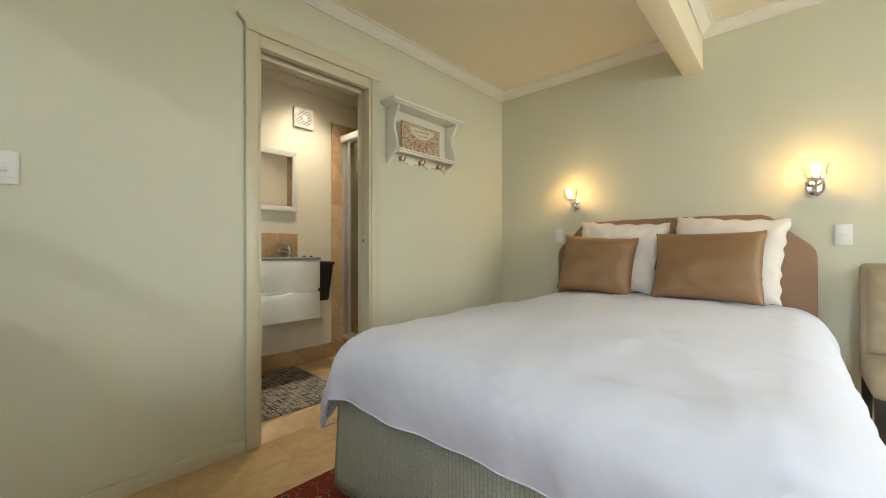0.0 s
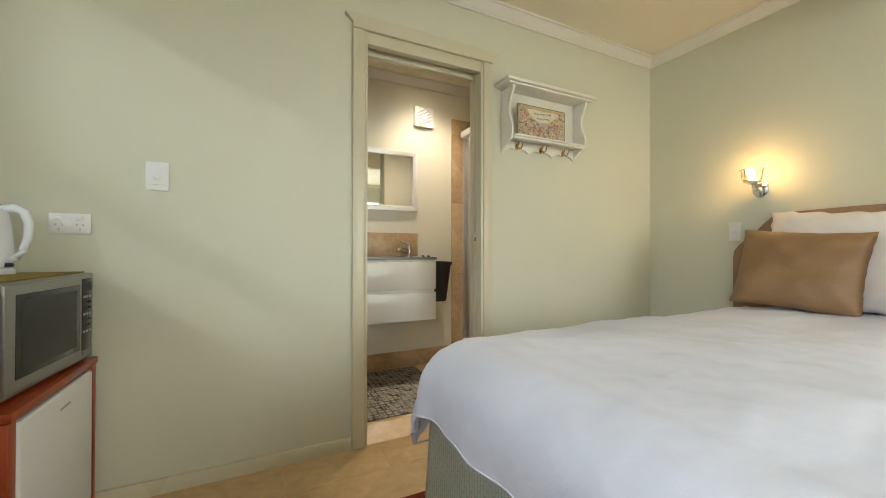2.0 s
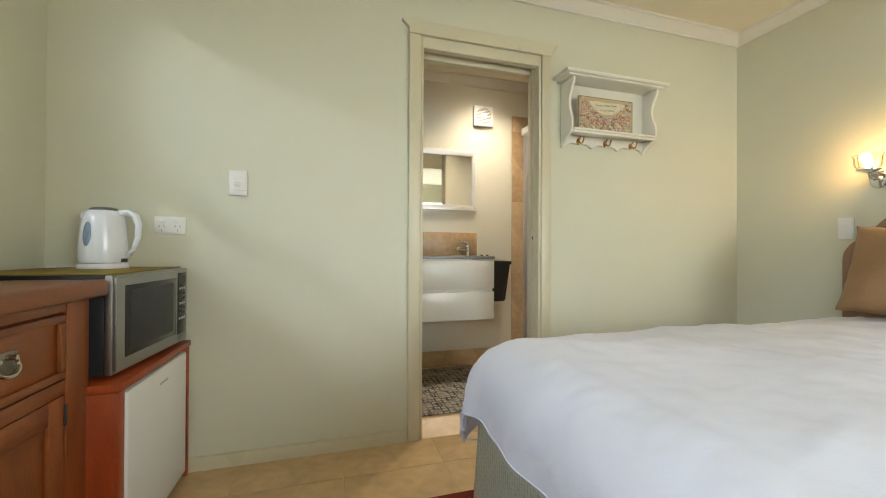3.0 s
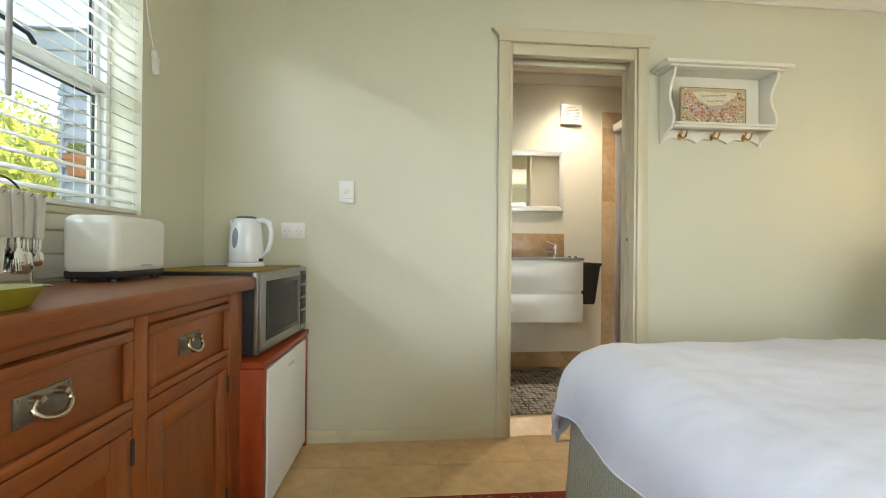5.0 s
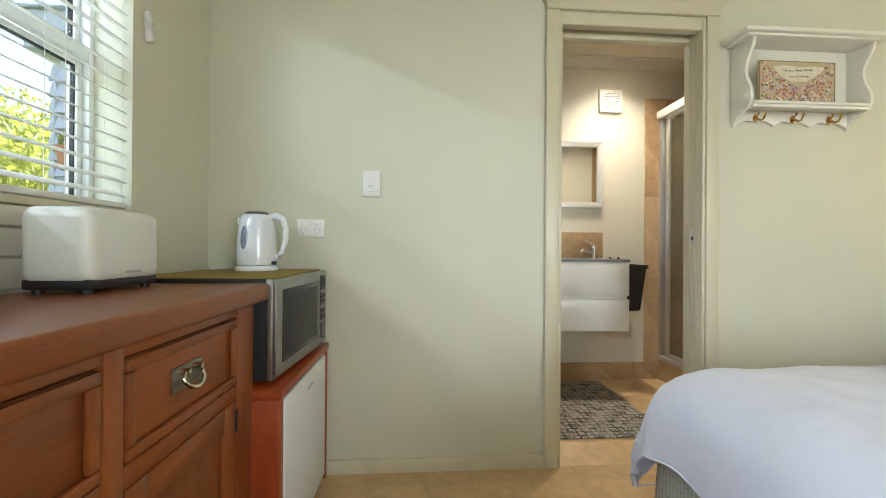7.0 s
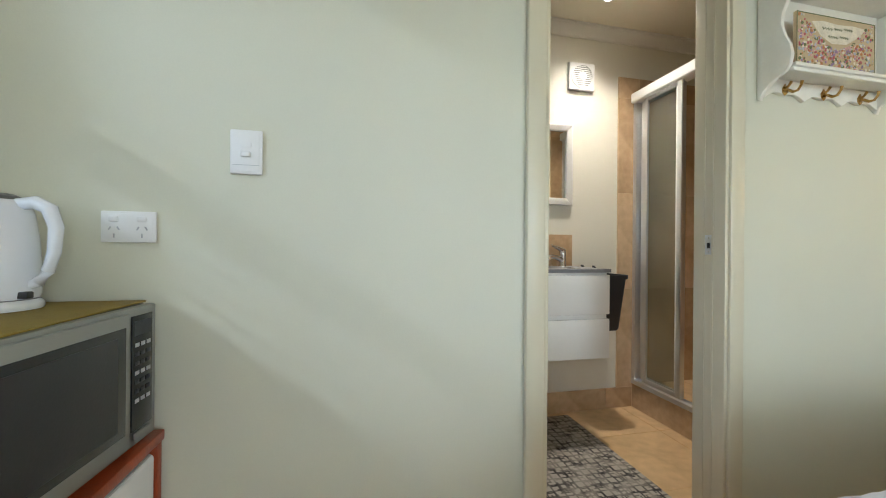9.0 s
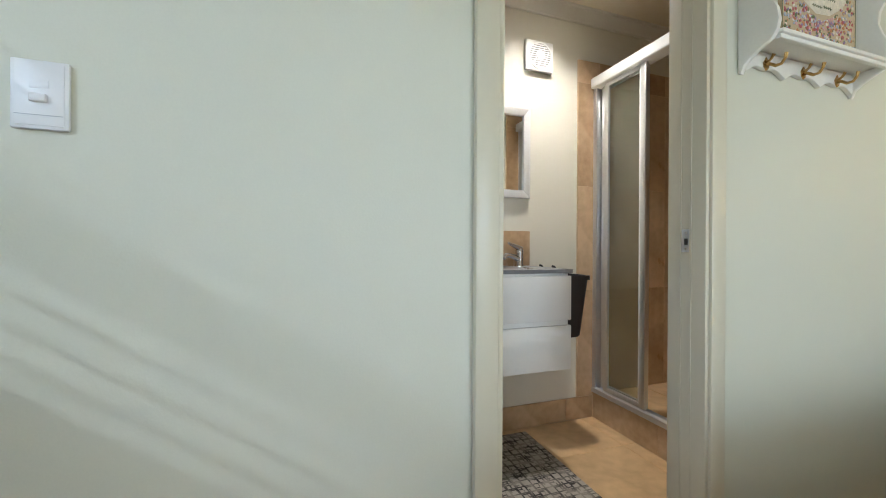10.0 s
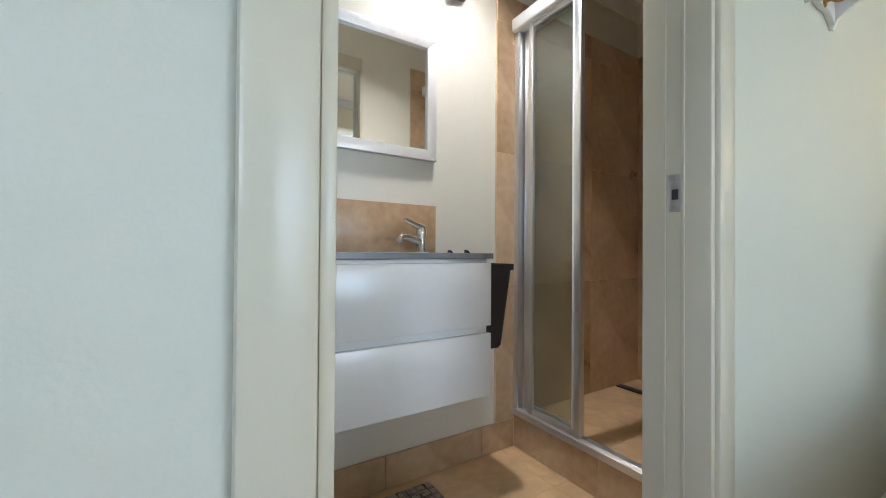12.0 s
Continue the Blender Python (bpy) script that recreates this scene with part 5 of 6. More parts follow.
for x0, x1 in COLS:
    for z0, z1 in ((DZ - 0.077, DZ - 0.051), (0.590, 0.628), (FLOOR + 0.02, FLOOR + 0.08)):
        part("rail", boxed((x0 - 0.001, DF - 0.021, z0), (x1 + 0.001, DF - 0.002, z1), 0.002), M_WOOD, dresser)
    # drawer: panel in a raised moulding
    z0, z1 = 0.632, DZ - 0.083
    drawer = part("drawer", boxed((x0 + 0.003, DF - 0.020, z0), (x1 - 0.003, DF - 0.010, z1), 0.002), M_WOOD, dresser)
    for lo, hi in (((x0 + 0.003, z0), (x1 - 0.003, z0 + 0.022)), ((x0 + 0.003, z1 - 0.022), (x1 - 0.003, z1)), ((x0 + 0.003, z0 + 0.022), (x0 + 0.025, z1 - 0.022)), ((x1 - 0.025, z0 + 0.022), (x1 - 0.003, z1 - 0.022))):
        part("moulding", boxed((lo[0], DF - 0.010, lo[1]), (hi[0], DF + 0.002, hi[1]), 0.005), M_WOOD, drawer)
    cx, cz = (x0 + x1) / 2, 0.723
    if x0 == COLS[0][0]:
        cx = -1.120
    hd = part("ring_pull", boxed((cx - 0.050, DF - 0.010, cz - 0.025), (cx + 0.050, DF - 0.006, cz + 0.025), 0.001), M_PEWTER, drawer, "aged pewter ring pull on a plate")
    pts = [(cx + 0.033 * math.cos(a), DF + 0.006 + 0.010 * max(0, -math.sin(a)), cz - 0.001 + 0.022 * math.sin(a)) for a in [radians(138 + 264 * i / 26) for i in range(27)]]
    part("bail", tube(bmesh.new(), pts, [0.0034 + 0.0018 * math.sin(math.pi * i / 26) for i in range(27)], 10), M_NICKEL, hd, "polished nickel bail")
    for k in (-0.022, 0.022):
        part("post", tube(bmesh.new(), [(cx + k, DF - 0.007, cz + 0.013), (cx + k, DF + 0.012, cz + 0.013)], [0.0075, 0.0055], 12), M_NICKEL, hd)
    for kx in (-0.044, 0.044):
        for kz in (-0.020, 0.020):
            part("pin", lathe(bmesh.new(), [(0.0, 0.0035), (0.002, 0.003), (0.003, 0.0), (0.0, 0.0)], m=Matrix.Translation((cx + kx, DF - 0.0065, cz + kz)) @ pose(0, 0, 0, -90), n=8), M_STEEL, hd)
    # cupboard door: frame and flat panel
    z0, z1 = FLOOR + 0.083, 0.587
    cup = part("cupboard_door", boxed((x0 + 0.003, DF - 0.020, z0), (x1 - 0.003, DF - 0.014, z1)), M_WOODV, dresser)
    w = 0.06
    for lo, hi in (((x0 + 0.003, z0), (x0 + w, z1)), ((x1 - w, z0), (x1 - 0.003, z1))):
        part("door_stile", boxed((lo[0], DF - 0.014, lo[1]), (hi[0], DF - 0.002, hi[1]), 0.003), M_WOODV, cup)
    for lo, hi in (((x0 + w, z0), (x1 - w, z0 + w)), ((x0 + w, z1 - w), (x1 - w, z1))):
        part("door_rail", boxed((lo[0], DF - 0.014, lo[1]), (hi[0], DF - 0.002, hi[1]), 0.003), M_WOOD, cup)
    for z in (0.16, 0.535):
        part("hinge", tube(bmesh.new(), [(x0 + 0.0025, DF - 0.001, z - 0.028), (x0 + 0.0025, DF - 0.001, z + 0.028)], 0.0045, 8), M_SEAL, cup, "black butt hinge")

# ---- fridge stand, fridge and microwave ----
FX0, FX1 = -1.992, -1.412
stand = thing("fridge_stand", (-1.70, -0.55, FLOOR), "red-stained timber stand over the bar fridge", "stand")
part("top", boxed((FX0, SY + 0.016, 0.553), (FX1, -0.268, 0.578), 0.003), M_REDWOOD, stand)
for x0, x1 in ((FX0, FX0 + 0.022), (FX1 - 0.038, FX1)):
    part("side", boxed((x0, SY + 0.016, FLOOR), (x1, -0.274, 0.552), 0.003), M_REDWOOD, stand)

fridge = thing("bar_fridge", (-1.71, -0.55, FLOOR), "small white bar fridge under the timber stand", "fridge")
part("cabinet", boxed((-1.950, SY + 0.05, FLOOR + 0.02), (-1.464, -0.318, 0.535), 0.006), M_FRIDGE, fridge)
fd = part("door", boxed((-1.955, -0.316, FLOOR + 0.03), (-1.459, -0.272, 0.538), 0.010, 3), M_FRIDGE, fridge)
part("grip", boxed((-1.950, -0.308, 0.520), (-1.466, -0.276, 0.541), 0.006), M_GREYPL, fd, "grey grip along the top of the door")
part("badge", boxed((-1.76, -0.2725, 0.480), (-1.69, -0.2712, 0.488)), M_GREYPL, fd, "small grey badge")
for x in (-1.93, -1.50):
    for y in (-0.70, -0.34):
        part("foot", lathe(bmesh.new(), [(0.018, FLOOR), (0.018, FLOOR + 0.022)], (x, y, 0), 12), M_BLACK, fridge)

mw = thing("microwave", (-1.70, -0.58, 0.579), "silver microwave oven with a dark glass door", "microwave")
MX0, MX1, MYF, MZ0_, MZ1_ = -1.977, -1.470, -0.292, 0.592, 0.897
part("case", boxed((MX0 + 0.002, SY + 0.06, MZ0_), (MX1 - 0.002, MYF - 0.022, MZ1_), 0.004), M_CASE, mw, "dark grey steel case")
part("front", boxed((MX0, MYF - 0.022, MZ0_), (MX1, MYF, MZ1_), 0.005), M_STEEL, mw)
dr = part("door", boxed((MX0 + 0.108, MYF, MZ0_ + 0.012), (MX1 - 0.004, MYF + 0.010, MZ1_ - 0.008), 0.004), M_STEEL, mw)
part("door_window", boxed((MX0 + 0.125, MYF + 0.009, MZ0_ + 0.045), (MX1 - 0.045, MYF + 0.0115, MZ1_ - 0.035), 0.001), M_DARKGLASS, dr, "dark glass window")
part("window_mesh", boxed((MX0 + 0.150, MYF + 0.0110, MZ0_ + 0.062), (MX1 - 0.068, MYF + 0.0122, MZ1_ - 0.052), 0.001), M_BLACK, dr)
cp = part("control_panel", boxed((MX0 + 0.020, MYF, MZ0_ + 0.035), (MX0 + 0.092, MYF + 0.003, MZ1_ - 0.018), 0.001), M_DARKGLASS, mw, "dark control panel")
part("display", boxed((MX0 + 0.026, MYF + 0.003, MZ1_ - 0.062), (MX0 + 0.086, MYF + 0.004, MZ1_ - 0.030)), M_BLACK, cp)
for r in range(7):
    for c in range(3):
        x, z = MX0 + 0.029 + 0.020 * c, MZ1_ - 0.082 - 0.0205 * r
        part("button", boxed((x, MYF + 0.003, z - 0.005), (x + 0.014, MYF + 0.0045, z + 0.004), 0.0008), M_GREYPL if r % 3 == 0 else M_CASE, cp)
part("open_button", boxed((MX0 + 0.028, MYF, MZ0_ + 0.012), (MX0 + 0.084, MYF + 0.006, MZ0_ + 0.030), 0.003), M_STEEL, mw)
for x in (MX0 + 0.04, MX1 - 0.04):
    for y in (-0.72, -0.42):
        part("foot", lathe(bmesh.new(), [(0.014, 0.579), (0.014, 0.593)], (x, y, 0), 12), M_BLACK, mw)
mw.rotation_euler.z = radians(-4)
solid("placemat", boxed((MX0 - 0.0, -0.745, MZ1_ + 0.0005), (MX1 + 0.012, MYF - 0.012, MZ1_ + 0.0045), 0.001), M_OLIVE, "olive green woven placemat on the microwave", "placemat", at=(-1.7, -0.58, MZ1_))

KX, KY, KZ = -1.860, -0.525, MZ1_ + 0.0045
kettle = thing("electric_kettle", (KX, KY, KZ), "white plastic cordless electric kettle with a grey water window", "kettle")
part("base", lathe(bmesh.new(), [(0.0, 0.0), (0.078, 0.0), (0.080, 0.006), (0.078, 0.014), (0.072, 0.020), (0, 0.020)], (KX, KY, KZ), 40), M_KETTLE, kettle)
part("body", lathe(bmesh.new(), [(0.0, 0.022), (0.072, 0.022), (0.075, 0.032), (0.075, 0.08), (0.070, 0.15), (0.064, 0.195), (0.058, 0.214), (0.050, 0.222), (0, 0.224)], (KX, KY, KZ), 44), M_KETTLE, kettle)
part("lid", lathe(bmesh.new(), [(0.046, 0.2225), (0.044, 0.230), (0.034, 0.235), (0, 0.236)], (KX, KY, KZ), 36), surface("kettle_lid_smoke", (0.11, 0.105, 0.10), 0.3, var=0.05), kettle, "dark grey lid")
K0 = Vector((KX, KY, KZ))
hdir = Vector((0.05, 1.0, 0)).normalized()
hp = [K0 + hdir * r + Vector((0, 0, z)) for r, z in ((0.048, 0.214), (0.080, 0.218), (0.104, 0.205), (0.116, 0.168), (0.113, 0.118), (0.102, 0.078), (0.086, 0.056), (0.068, 0.050))]
part("handle", tube(bmesh.new(), hp, [0.012, 0.014, 0.014, 0.0125, 0.0115, 0.011, 0.011, 0.010], 14), M_KETTLE, kettle)
part("spout", tube(bmesh.new(), [K0 - hdir * r + Vector((0, 0, z)) for r, z in ((0.048, 0.180), (0.060, 0.198), (0.068, 0.214))], [0.022, 0.019, 0.011], 12), M_KETTLE, kettle)
wd = Vector((0.95, -0.30, 0)).normalized()
bm = lathe(bmesh.new(), [(0.0, -0.004), (1.0, -0.004), (1.0, 0.001), (0.8, 0.004), (0, 0.005)], n=28)
bmesh.ops.transform(bm, matrix=Matrix.Translation(K0 + wd * 0.0705 + Vector((0, 0, 0.13))) @ pose(0, 0, 0, 0, 0, math.degrees(math.atan2(wd.y, wd.x))) @ pose(0, 0, 0, 0, 86, 0) @ Matrix.Diagonal((0.046, 0.015, 1, 1)), verts=bm.verts)
part("water_window", bm, surface("smoked_window", (0.20, 0.25, 0.32), 0.15, var=0.1), kettle, "smoky blue-grey water window")
part("switch", boxed((KX + 0.012, KY + 0.066, KZ + 0.024), (KX + 0.030, KY + 0.084, KZ + 0.038), 0.003), M_BLACK, kettle, "black switch")
part("power_cord", tube(bmesh.new(), [K0 + Vector(p) for p in ((-0.06, -0.05, 0.006), (-0.08, -0.10, 0.005), (-0.06, -0.15, 0.005), (0.0, -0.18, 0.005))], 0.0032, 8), M_KETTLE, kettle)

# ---- toaster ----
TX0, TX1, TY0, TY1 = -1.365, -1.140, -0.722, -0.572
toaster = thing("toaster", ((TX0 + TX1) / 2, (TY0 + TY1) / 2, DZ), "cream-white two-slice toaster with a black base", "toaster")
part("shell", boxed((TX0, TY0, DZ + 0.022), (TX1, TY1, DZ + 0.192), 0.026, 5), surface("toaster_cream", (0.74, 0.755, 0.70), 0.3, var=0.02, scale=4, fine=80, bump=0.005), toaster)
part("base", boxed((TX0 + 0.006, TY0 + 0.006, DZ + 0.010), (TX1 - 0.006, TY1 - 0.006, DZ + 0.034), 0.006), M_BLACK, toaster, "black base")
for x in (TX0 + 0.025, TX1 - 0.025):
    for y in (TY0 + 0.025, TY1 - 0.025):
        part("foot", lathe(bmesh.new(), [(0.010, 0.0), (0.010, 0.010)], (x, y, DZ), 12), M_BLACK, toaster)
    part("slot", boxed(((TX0 + TX1) / 2 + (x - (TX0 + TX1) / 2) * 0.5 - 0.014, TY0 + 0.03, DZ + 0.1905), ((TX0 + TX1) / 2 + (x - (TX0 + TX1) / 2) * 0.5 + 0.014, TY1 - 0.03, DZ + 0.1928)), M_SEAL, toaster)
part("lettering", boxed((TX0 + 0.075, TY1 - 0.0005, DZ + 0.042), (TX0 + 0.125, TY1 + 0.0004, DZ + 0.048)), M_GREYPL, toaster, "small grey lettering")

# ---- cutlery rack: stacks of pieces on hooks along a wire bar ----
CX, CY = -0.938, -0.688
cutlery = thing("cutlery_stand", (CX, CY, DZ), "chrome wire stand hung with stacks of white-handled cutlery", "cutlery stand")
for x in (CX - 0.092, CX + 0.092):
    part("leg", tube(bmesh.new(), [(x, CY + 0.052, DZ + 0.003), (x, CY, DZ + 0.003), (x, CY, DZ + 0.219)], 0.0026, 8), M_CHROME, cutlery)
part("base_wire", tube(bmesh.new(), [(CX - 0.092, CY + 0.045, DZ + 0.003), (CX + 0.092, CY + 0.045, DZ + 0.003)], 0.0026, 8), M_CHROME, cutlery)
part("hanging_bar", tube(bmesh.new(), [(CX - 0.095, CY, DZ + 0.219), (CX + 0.095, CY, DZ + 0.219)], 0.0026, 8), M_CHROME, cutlery)
part("carry_loop", tube(bmesh.new(), [(CX + 0.066 * math.cos(a), CY, DZ + 0.219 + 0.046 * math.sin(a)) for a in [math.pi * i / 16 for i in range(17)]], 0.0022, 8), M_SEAL, cutlery, "thin dark carrying loop")


def cutlery_head(kind):
    if kind == "fork":
        out = [(-0.003, -0.108), (0.003, -0.108), (0.003, -0.135), (0.010, -0.148)]
        for k in (0.0085, 0.0028, -0.0028, -0.0085):
            out += [(k + 0.0015, -0.160), (k + 0.0012, -0.190), (k - 0.0012, -0.190), (k - 0.0015, -0.160)]
        return prism(bmesh.new(), out + [(-0.010, -0.148), (-0.003, -0.135)], 1, -0.001, 0.001)
    if kind == "knife":
        return prism(bmesh.new(), [(-0.007, -0.100), (0.007, -0.100), (0.009, -0.160), (0.004, -0.192), (-0.005, -0.198), (-0.008, -0.16)], 1, -0.0008, 0.0008)
    r = 0.020 if kind == "spoon" else 0.013
    b = boxed((-0.0035, -0.001, -0.150), (0.0035, 0.001, -0.104), 0.0005)
    lathe(b, [(0.0, -0.35 * r), (0.6 * r, -0.25 * r), (r, 0.0), (0.95 * r, 0.02 * r), (0.55 * r, -0.18 * r), (0, -0.26 * r)], m=Matrix.Translation((0, 0, -0.146 - 1.2 * r)) @ pose(0, 0, 0, 90) @ Matrix.Diagonal((1, 1.4, 1, 1)), n=20)
    return b


random.seed(5)
KINDS = ("teaspoon", "spoon", "fork", "knife", "fork", "knife")
for i, kind in enumerate(KINDS):
    hx = CX - 0.076 + 0.0305 * i
    part("hook", tube(bmesh.new(), [(hx, CY, DZ + 0.219), (hx, CY + 0.040, DZ + 0.219), (hx, CY + 0.046, DZ + 0.226)], 0.0016, 6), M_CHROME, cutlery)
    for k in range(5):
        m = Matrix.Translation((hx + random.uniform(-0.002, 0.002), CY + 0.007 + 0.0072 * k, DZ + 0.233 + random.uniform(-0.002, 0.001))) @ pose(0, 0, 0, random.uniform(-1, 1), random.uniform(-2.5, 2.5), random.uniform(-4, 4))
        b = prism(bmesh.new(), [(-0.0095, -0.112), (0.0095, -0.112), (0.0105, -0.012), (0.007, -0.003), (0.0, 0.0), (-0.007, -0.003), (-0.0105, -0.012)], 1, -0.0028, 0.0028, 0.0012)
        bmesh.ops.transform(b, matrix=m, verts=b.verts)
        h = part("handle", b, M_HANDLE, cutlery, "white plastic handle")
        b = cutlery_head(kind)
        bmesh.ops.transform(b, matrix=m, verts=b.verts)
        part({"fork": "fork_head", "knife": "blade"}.get(kind, "bowl"), b, M_CHROME, h, "steel " + {"fork": "fork head", "knife": "knife blade"}.get(kind, "spoon bowl"))

# ---- lime tray ----
bm = bmesh.new()
rings = []
for z, g in ((0.0, 0.88), (0.004, 0.91), (0.030, 0.98), (0.035, 1.0), (0.033, 0.985), (0.007, 0.90), (0.005, 0.86)):
    row = []
    for i in range(48):
        a = 2 * math.pi * i / 48
        cx, cy = math.copysign(abs(math.cos(a)) ** 0.4, math.cos(a)), math.copysign(abs(math.sin(a)) ** 0.4, math.sin(a))
        row.append(bm.verts.new((-0.560 + 0.165 * g * cx, -0.455 + (0.11 - 0.165 * (1 - g)) * cy, DZ + z)))
    rings.append(row)
for p, q in zip(rings, rings[1:]):
    for i in range(48):
        bm.faces.new((p[i], p[(i + 1) % 48], q[(i + 1) % 48], q[i]))
bm.faces.new(rings[0]), bm.faces.new(rings[-1])
bmesh.ops.recalc_face_normals(bm, faces=bm.faces)
solid("serving_tray", bm, M_GREEN, "lime green plastic serving tray on the dresser", "tray", at=(-0.560, -0.455, DZ))

# ---- bath mat ----
mat_ob = solid("bath_mat", boxed((-2.945, 0.55, BFLOOR + 0.001), (-2.138, 1.420, BFLOOR + 0.011), 0.004), M_BATHMAT, "grey-brown patterned bath mat on the tiles", "mat", at=(-2.138, 0.55, BFLOOR))

# ---- outside the south window ----
structure("ground", boxed((-300, -300, -0.6), (300, 300, -0.45)), M_GROUND, "grassy ground outside the window", "ground")
house = thing("neighbour_house", (-4.3, -3.2, -0.45), "pale grey-blue weatherboard wing of a house outside", "house")
HXF, HYF = -2.75, -2.25
part("wall", boxed((-6.5, -2.095, -0.45), (-2.78, -1.3, 2.18)), M_BOARD, house)
for i in range(26):
    z = -0.42 + 0.097 * i
    for lo, hi in (((-2.78, -2.135), (-2.745, -1.3)), ((-6.5, -2.135), (-2.745, -2.097))):
        b = prism(bmesh.new(), [(lo[0], z), (hi[0], z), (hi[0] - 0.028, z + 0.099), (lo[0], z + 0.099)], 1, lo[1], hi[1]) if lo[0] > -3 else prism(bmesh.new(), [(hi[1], z), (lo[1], z), (lo[1] + 0.028, z + 0.099), (hi[1], z + 0.099)], 0, lo[0], hi[0])
        part("weatherboard", b, M_BOARD, house)
part("eave", boxed((-6.6, -2.235, 2.182), (-2.70, -1.25, 2.278), 0.004), M_BOARD, house, "boxed eave")
part("fascia", boxed((-6.62, -2.250, 2.280), (-2.685, -1.25, 2.40), 0.006), M_BOARD, house)
part("roof", prism(bmesh.new(), [(-6.7, 2.401), (-2.66, 2.401), (-2.66, 2.415), (-4.6, 2.46), (-6.7, 2.42)], 1, -2.27, -1.2), M_ROOF, house)
pot = thing("hanging_planter", (-2.68, -1.91, 1.44), "terracotta wall planter with a small plant", "planter")
part("pot", lathe(bmesh.new(), [(0.0, 0.0), (0.055, 0.0), (0.075, 0.10), (0.085, 0.10), (0.085, 0.13), (0.07, 0.13), (0.065, 0.10), (0, 0.10)], (-2.655, -1.91, 1.44), 28), M_TERRA, pot)


def leaf_cloud(bm, centre, radii, count, size, rnd):
    for _ in range(count):
        while True:
            p = Vector((rnd.uniform(-1, 1), rnd.uniform(-1, 1), rnd.uniform(-1, 1)))
            if 0.35 < p.length < 1.0:
                break
        p = Vector(centre) + Vector((p.x * radii[0], p.y * radii[1], p.z * radii[2]))
        q = Euler((rnd.uniform(0, 6.3), rnd.uniform(0, 6.3), rnd.uniform(0, 6.3))).to_matrix()
        s = size * rnd.uniform(0.6, 1.3)
        quad = [bm.verts.new(p + q @ Vector(v) * s) for v in ((-0.5, 0, 0), (0, -0.28, 0.06), (0.6, 0, 0), (0, 0.28, 0.06))]
        bm.faces.new(quad)


part("plant", (lambda b: (leaf_cloud(b, (-2.655, -1.91, 1.60), (0.07, 0.07, 0.05), 45, 0.05, random.Random(3)), b)[1])(bmesh.new()), M_LEAF, pot, "small green plant")


def tree(x, y, h, spread, seed):
    rnd = random.Random(seed)
    t = thing("garden_tree", (x, y, -0.45), "sunlit green leafy garden tree outside the window", "tree", "trees outside the window")
    trunk = [(x + 0.06 * math.sin(i), y + 0.05 * math.cos(1.7 * i), -0.45 + h * 0.6 * i / 6) for i in range(7)]
    bm = tube(bmesh.new(), trunk, [0.13 - 0.012 * i for i in range(7)], 10)
    crown = bmesh.new()
    for k in range(9):
        a, zz = rnd.uniform(0, 6.28), -0.45 + h * rnd.uniform(0.28, 0.6)
        e = Vector((x + spread * rnd.uniform(0.4, 0.95) * math.cos(a), y + spread * rnd.uniform(0.4, 0.95) * math.sin(a), zz + h * rnd.uniform(0.05, 0.35)))
        tube(bm, [(x, y, zz), ((x + e.x) / 2, (y + e.y) / 2, (zz + e.z) / 2 + 0.1), e], [0.05, 0.035, 0.012], 7)
        leaf_cloud(crown, e, (spread * rnd.uniform(0.35, 0.6), spread * rnd.uniform(0.35, 0.6), h * rnd.uniform(0.10, 0.18)), 700, 0.11, rnd)
    part("trunk", bm, M_BARK, t)
    part("crown", crown, M_LEAF, t, "uneven leafy crown")


tree(-5.4, -5.0, 3.3, 1.35, 1)
tree(-6.6, -7.4, 4.2, 1.7, 2)
tree(-4.2, -6.4, 3.0, 1.4, 3)
tree(-9.5, -9.8, 4.8, 2.2, 4)


# ---- floors and wall tiles, piece by piece ----
floor = structure("floor", boxed((WX, SY, FLOOR - 0.12), (EX, NY, FLOOR - 0.0018)), M_GROUT, "beige stone-look tiled bedroom floor", "floor")
bfloor = structure("floor_bathroom", boxed((BX, BY0, -0.1), (WB, HOBY + 0.010, BFLOOR - 0.0018)), M_GROUT, "beige stone-look tiled bathroom floor", "floor")


def tiles(parent, name, material, u_edges, v_edges, place, gap=0.0024, thick=0.009):
    """Rectangular tiles between the given joints; place(u, v, w) gives the world point."""
    meshes = {}
    for u0, u1 in zip(u_edges, u_edges[1:]):
        for v0, v1 in zip(v_edges, v_edges[1:]):
            du, dv = round(u1 - u0 - gap, 4), round(v1 - v0 - gap, 4)
            if du < 0.01 or dv < 0.01:
                continue
            if (du, dv) not in meshes:
                bm = bmesh.new()
                e = 0.0012
                low = [bm.verts.new(place(p * du / 2, q * dv / 2, 0)) for p, q in ((-1, -1), (1, -1), (1, 1), (-1, 1))]
                mid = [bm.verts.new(place(p * du / 2, q * dv / 2, thick - e)) for p, q in ((-1, -1), (1, -1), (1, 1), (-1, 1))]
                hi = [bm.verts.new(place(p * (du / 2 - e), q * (dv / 2 - e), thick)) for p, q in ((-1, -1), (1, -1), (1, 1), (-1, 1))]
                for a, b in ((low, mid), (mid, hi)):
                    for i in range(4):
                        bm.faces.new((a[i], a[(i + 1) % 4], b[(i + 1) % 4], b[i]))
                bm.faces.new(hi), bm.faces.new(list(reversed(low)))
                bmesh.ops.recalc_face_normals(bm, faces=bm.faces)
                meshes[du, dv] = to_mesh(name, bm, material, 20)
            ob = new(name, meshes[du, dv])
            ob.parent = parent
            ob.location = place((u0 + u1) / 2, (v0 + v1) / 2, 0)


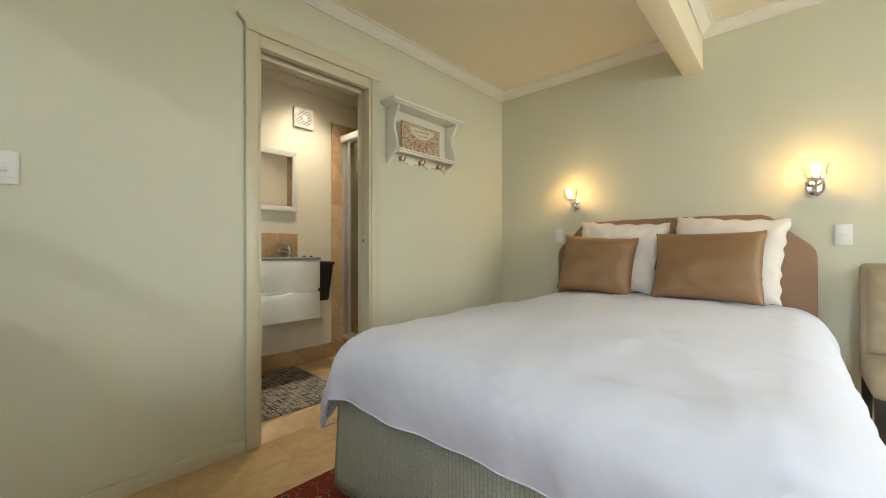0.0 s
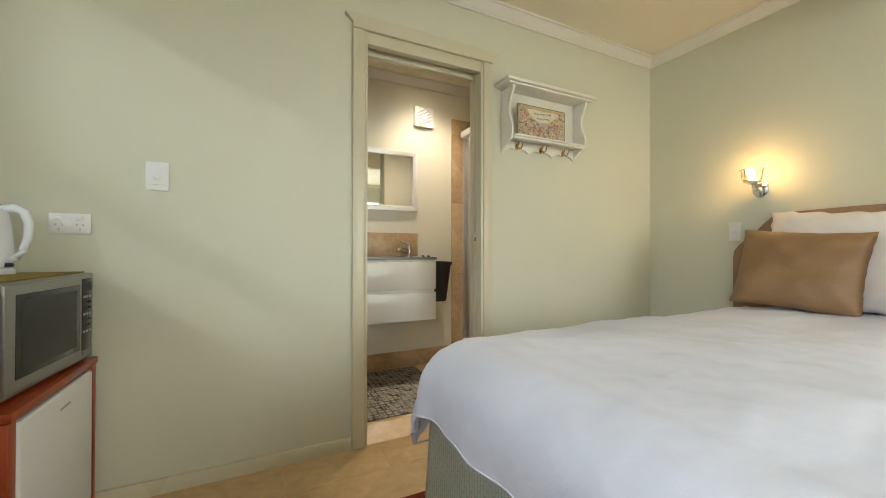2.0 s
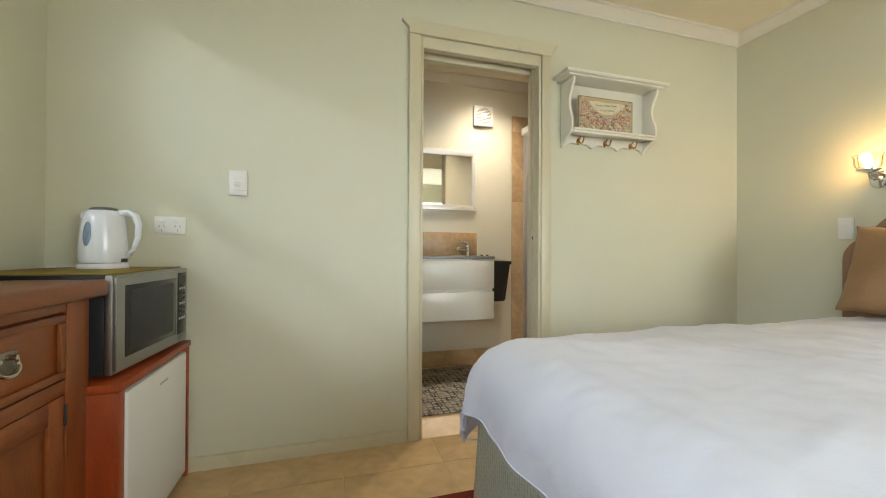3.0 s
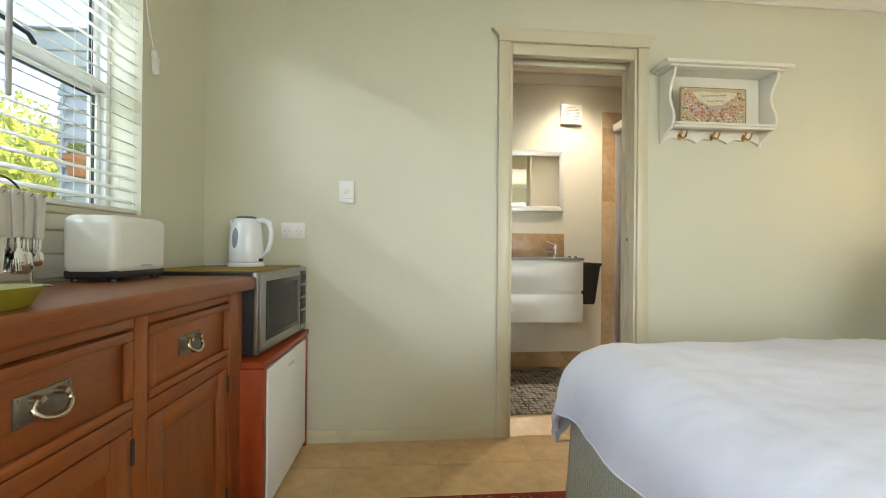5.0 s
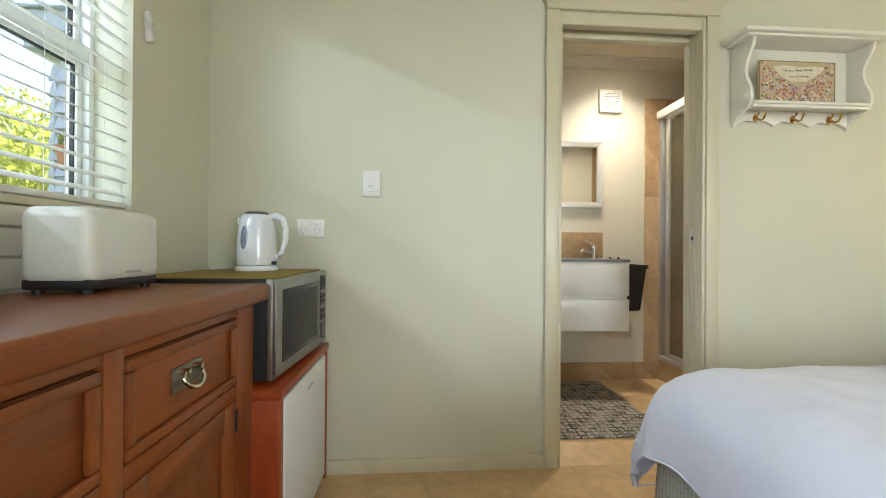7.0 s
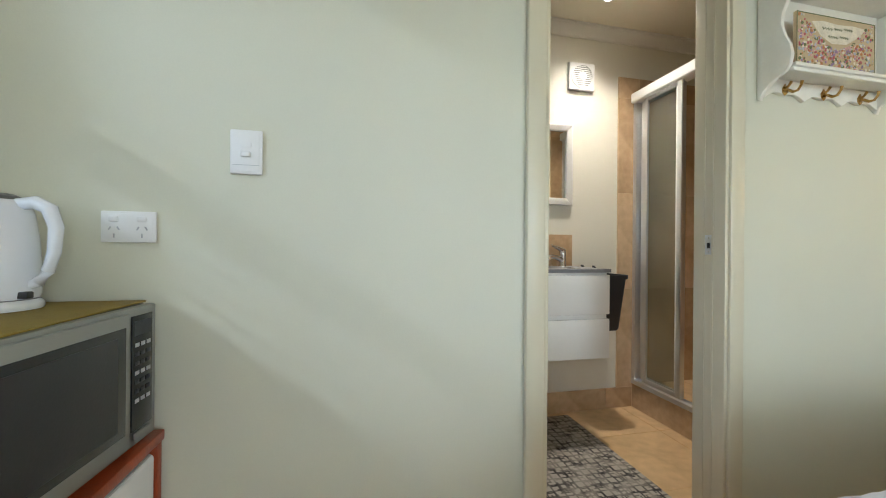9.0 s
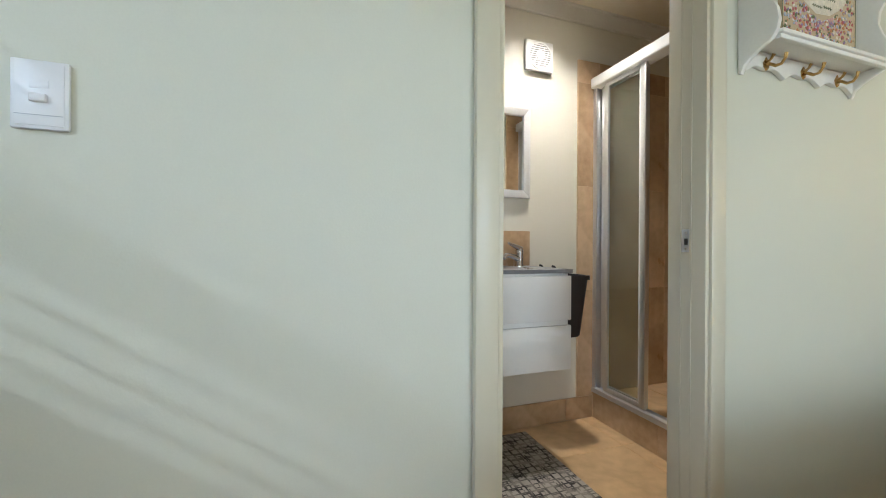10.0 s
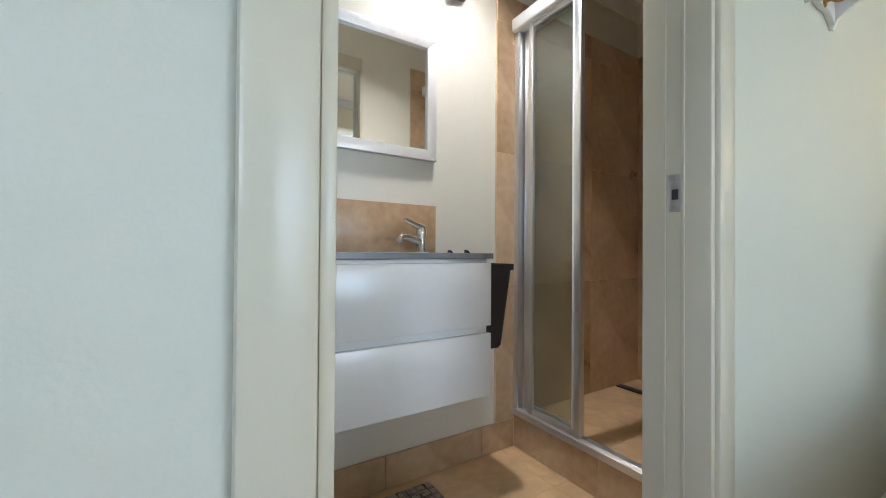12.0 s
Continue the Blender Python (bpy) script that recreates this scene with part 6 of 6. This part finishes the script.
def edges(a, b, first, step):
    out = [a]
    x = first
    while x < b - 0.02:
        if x > a + 0.02:
            out.append(x)
        x += step
    return out + [b]


def laid(ud, vd, wd_):
    """Local point of a tile from its two sides and its thickness."""
    return lambda u, v, w: tuple(ud[i] * u + vd[i] * v + wd_[i] * w for i in range(3))


def tile_field(parent, name, material, offset, ud, vd, wd_, u_edges, v_edges, gap=0.0024, thick=0.009):
    before = set(parent.children)
    tiles(parent, name, material, u_edges, v_edges, laid(ud, vd, wd_), gap, thick)
    for ob in parent.children:
        if ob not in before:
            ob.location = Vector(ob.location) + Vector(offset)


X_, Y_, Z_ = (1, 0, 0), (0, 1, 0), (0, 0, 1)
tile_field(floor, "tile", M_TILE, (0, 0, FLOOR - 0.009), X_, Y_, Z_, edges(WX, EX, -1.77, 0.45), edges(SY, NY, -0.52, 0.45))
tile_field(bfloor, "tile", M_TILE, (0, 0, BFLOOR - 0.009), X_, Y_, Z_, edges(BX + 0.01, WB, -2.68, 0.45), edges(BY0, HOBY + 0.001, 0.47, 0.45))
tile_field(shower_floor, "tile", M_TILE, (0, 0, SHZ - 0.009), X_, Y_, Z_, edges(BX + 0.01, WB - 0.01, -2.58, 0.45), edges(HOBY + 0.075, BY1, 2.27, 0.45))
# threshold: ramp shaped to fit the camera's view, joining the two floor levels
structure("threshold", prism(bmesh.new(), [(WX + 0.0, FLOOR - 0.05), (WB, FLOOR - 0.05), (WB, BFLOOR - 0.001), (WX + 0.0, FLOOR + 0.0)], 1, DL - 0.0, DR - 0.0), M_TILE, "beige stone threshold in the doorway", "threshold")
# hob face and top
tile_field(hob_core, "tile", M_TILE_WALL, (0, HOBY + 0.010, 0), X_, Z_, (0, -1, 0), edges(BX + 0.01, WB - 0.01, -2.55, 0.45), [BFLOOR, 0.195])
tile_field(hob_core, "tile", M_TILE_WALL, (0, 0, 0.187), X_, Y_, Z_, edges(BX + 0.01, WB - 0.01, -2.55, 0.45), [HOBY + 0.001, HOBY + 0.075])
# skirting tiles along the back wall and tiled strip up to the shower
tiled_back = structure("trim_back_wall_tiles", boxed((BX, 1.788, BFLOOR), (BX + 0.0094, BY1, 2.122)), M_GROUT, "beige stone-look wall tiles in the shower", "wall tiles")
tile_field(tiled_back, "tile", M_TILE_WALL, (BX + 0.002, 0, 0), Y_, Z_, X_, [1.788, HOBY + 0.04], edges(0.174, 2.122, 0.792, 0.6))
tile_field(tiled_back, "tile", M_TILE_WALL, (BX + 0.002, 0, 0), Y_, Z_, X_, edges(HOBY + 0.04, BY1, 2.45, 0.6), edges(SHZ, 2.122, 0.792, 0.6))
tile_field(tiled_back, "tile", M_TILE_WALL, (BX + 0.002, 0, 0), Y_, Z_, X_, edges(BY0, HOBY, 1.26, 0.45), [BFLOOR, 0.174])
tiled_end = structure("trim_shower_end_tiles", boxed((BX + 0.012, BY1 - 0.0094, SHZ), (WB - 0.012, BY1, 2.122)), M_GROUT, "beige stone-look wall tiles at the end of the shower", "wall tiles")
tile_field(tiled_end, "tile", M_TILE_WALL, (0, BY1 - 0.002, 0), X_, Z_, (0, -1, 0), edges(BX + 0.012, WB - 0.012, -2.58, 0.6), edges(SHZ, 2.122, 0.792, 0.6))
tiled_east = structure("trim_shower_east_tiles", boxed((WB - 0.0204, 1.788, SHZ), (WB - 0.0105, BY1, 2.122)), M_GROUT, "beige stone-look wall tiles beside the shower entry", "wall tiles")
tile_field(tiled_east, "tile", M_TILE_WALL, (WB - 0.013, 0, 0), Y_, Z_, (-1, 0, 0), edges(1.788, BY1, 2.30, 0.6), edges(SHZ, 2.122, 0.792, 0.6))
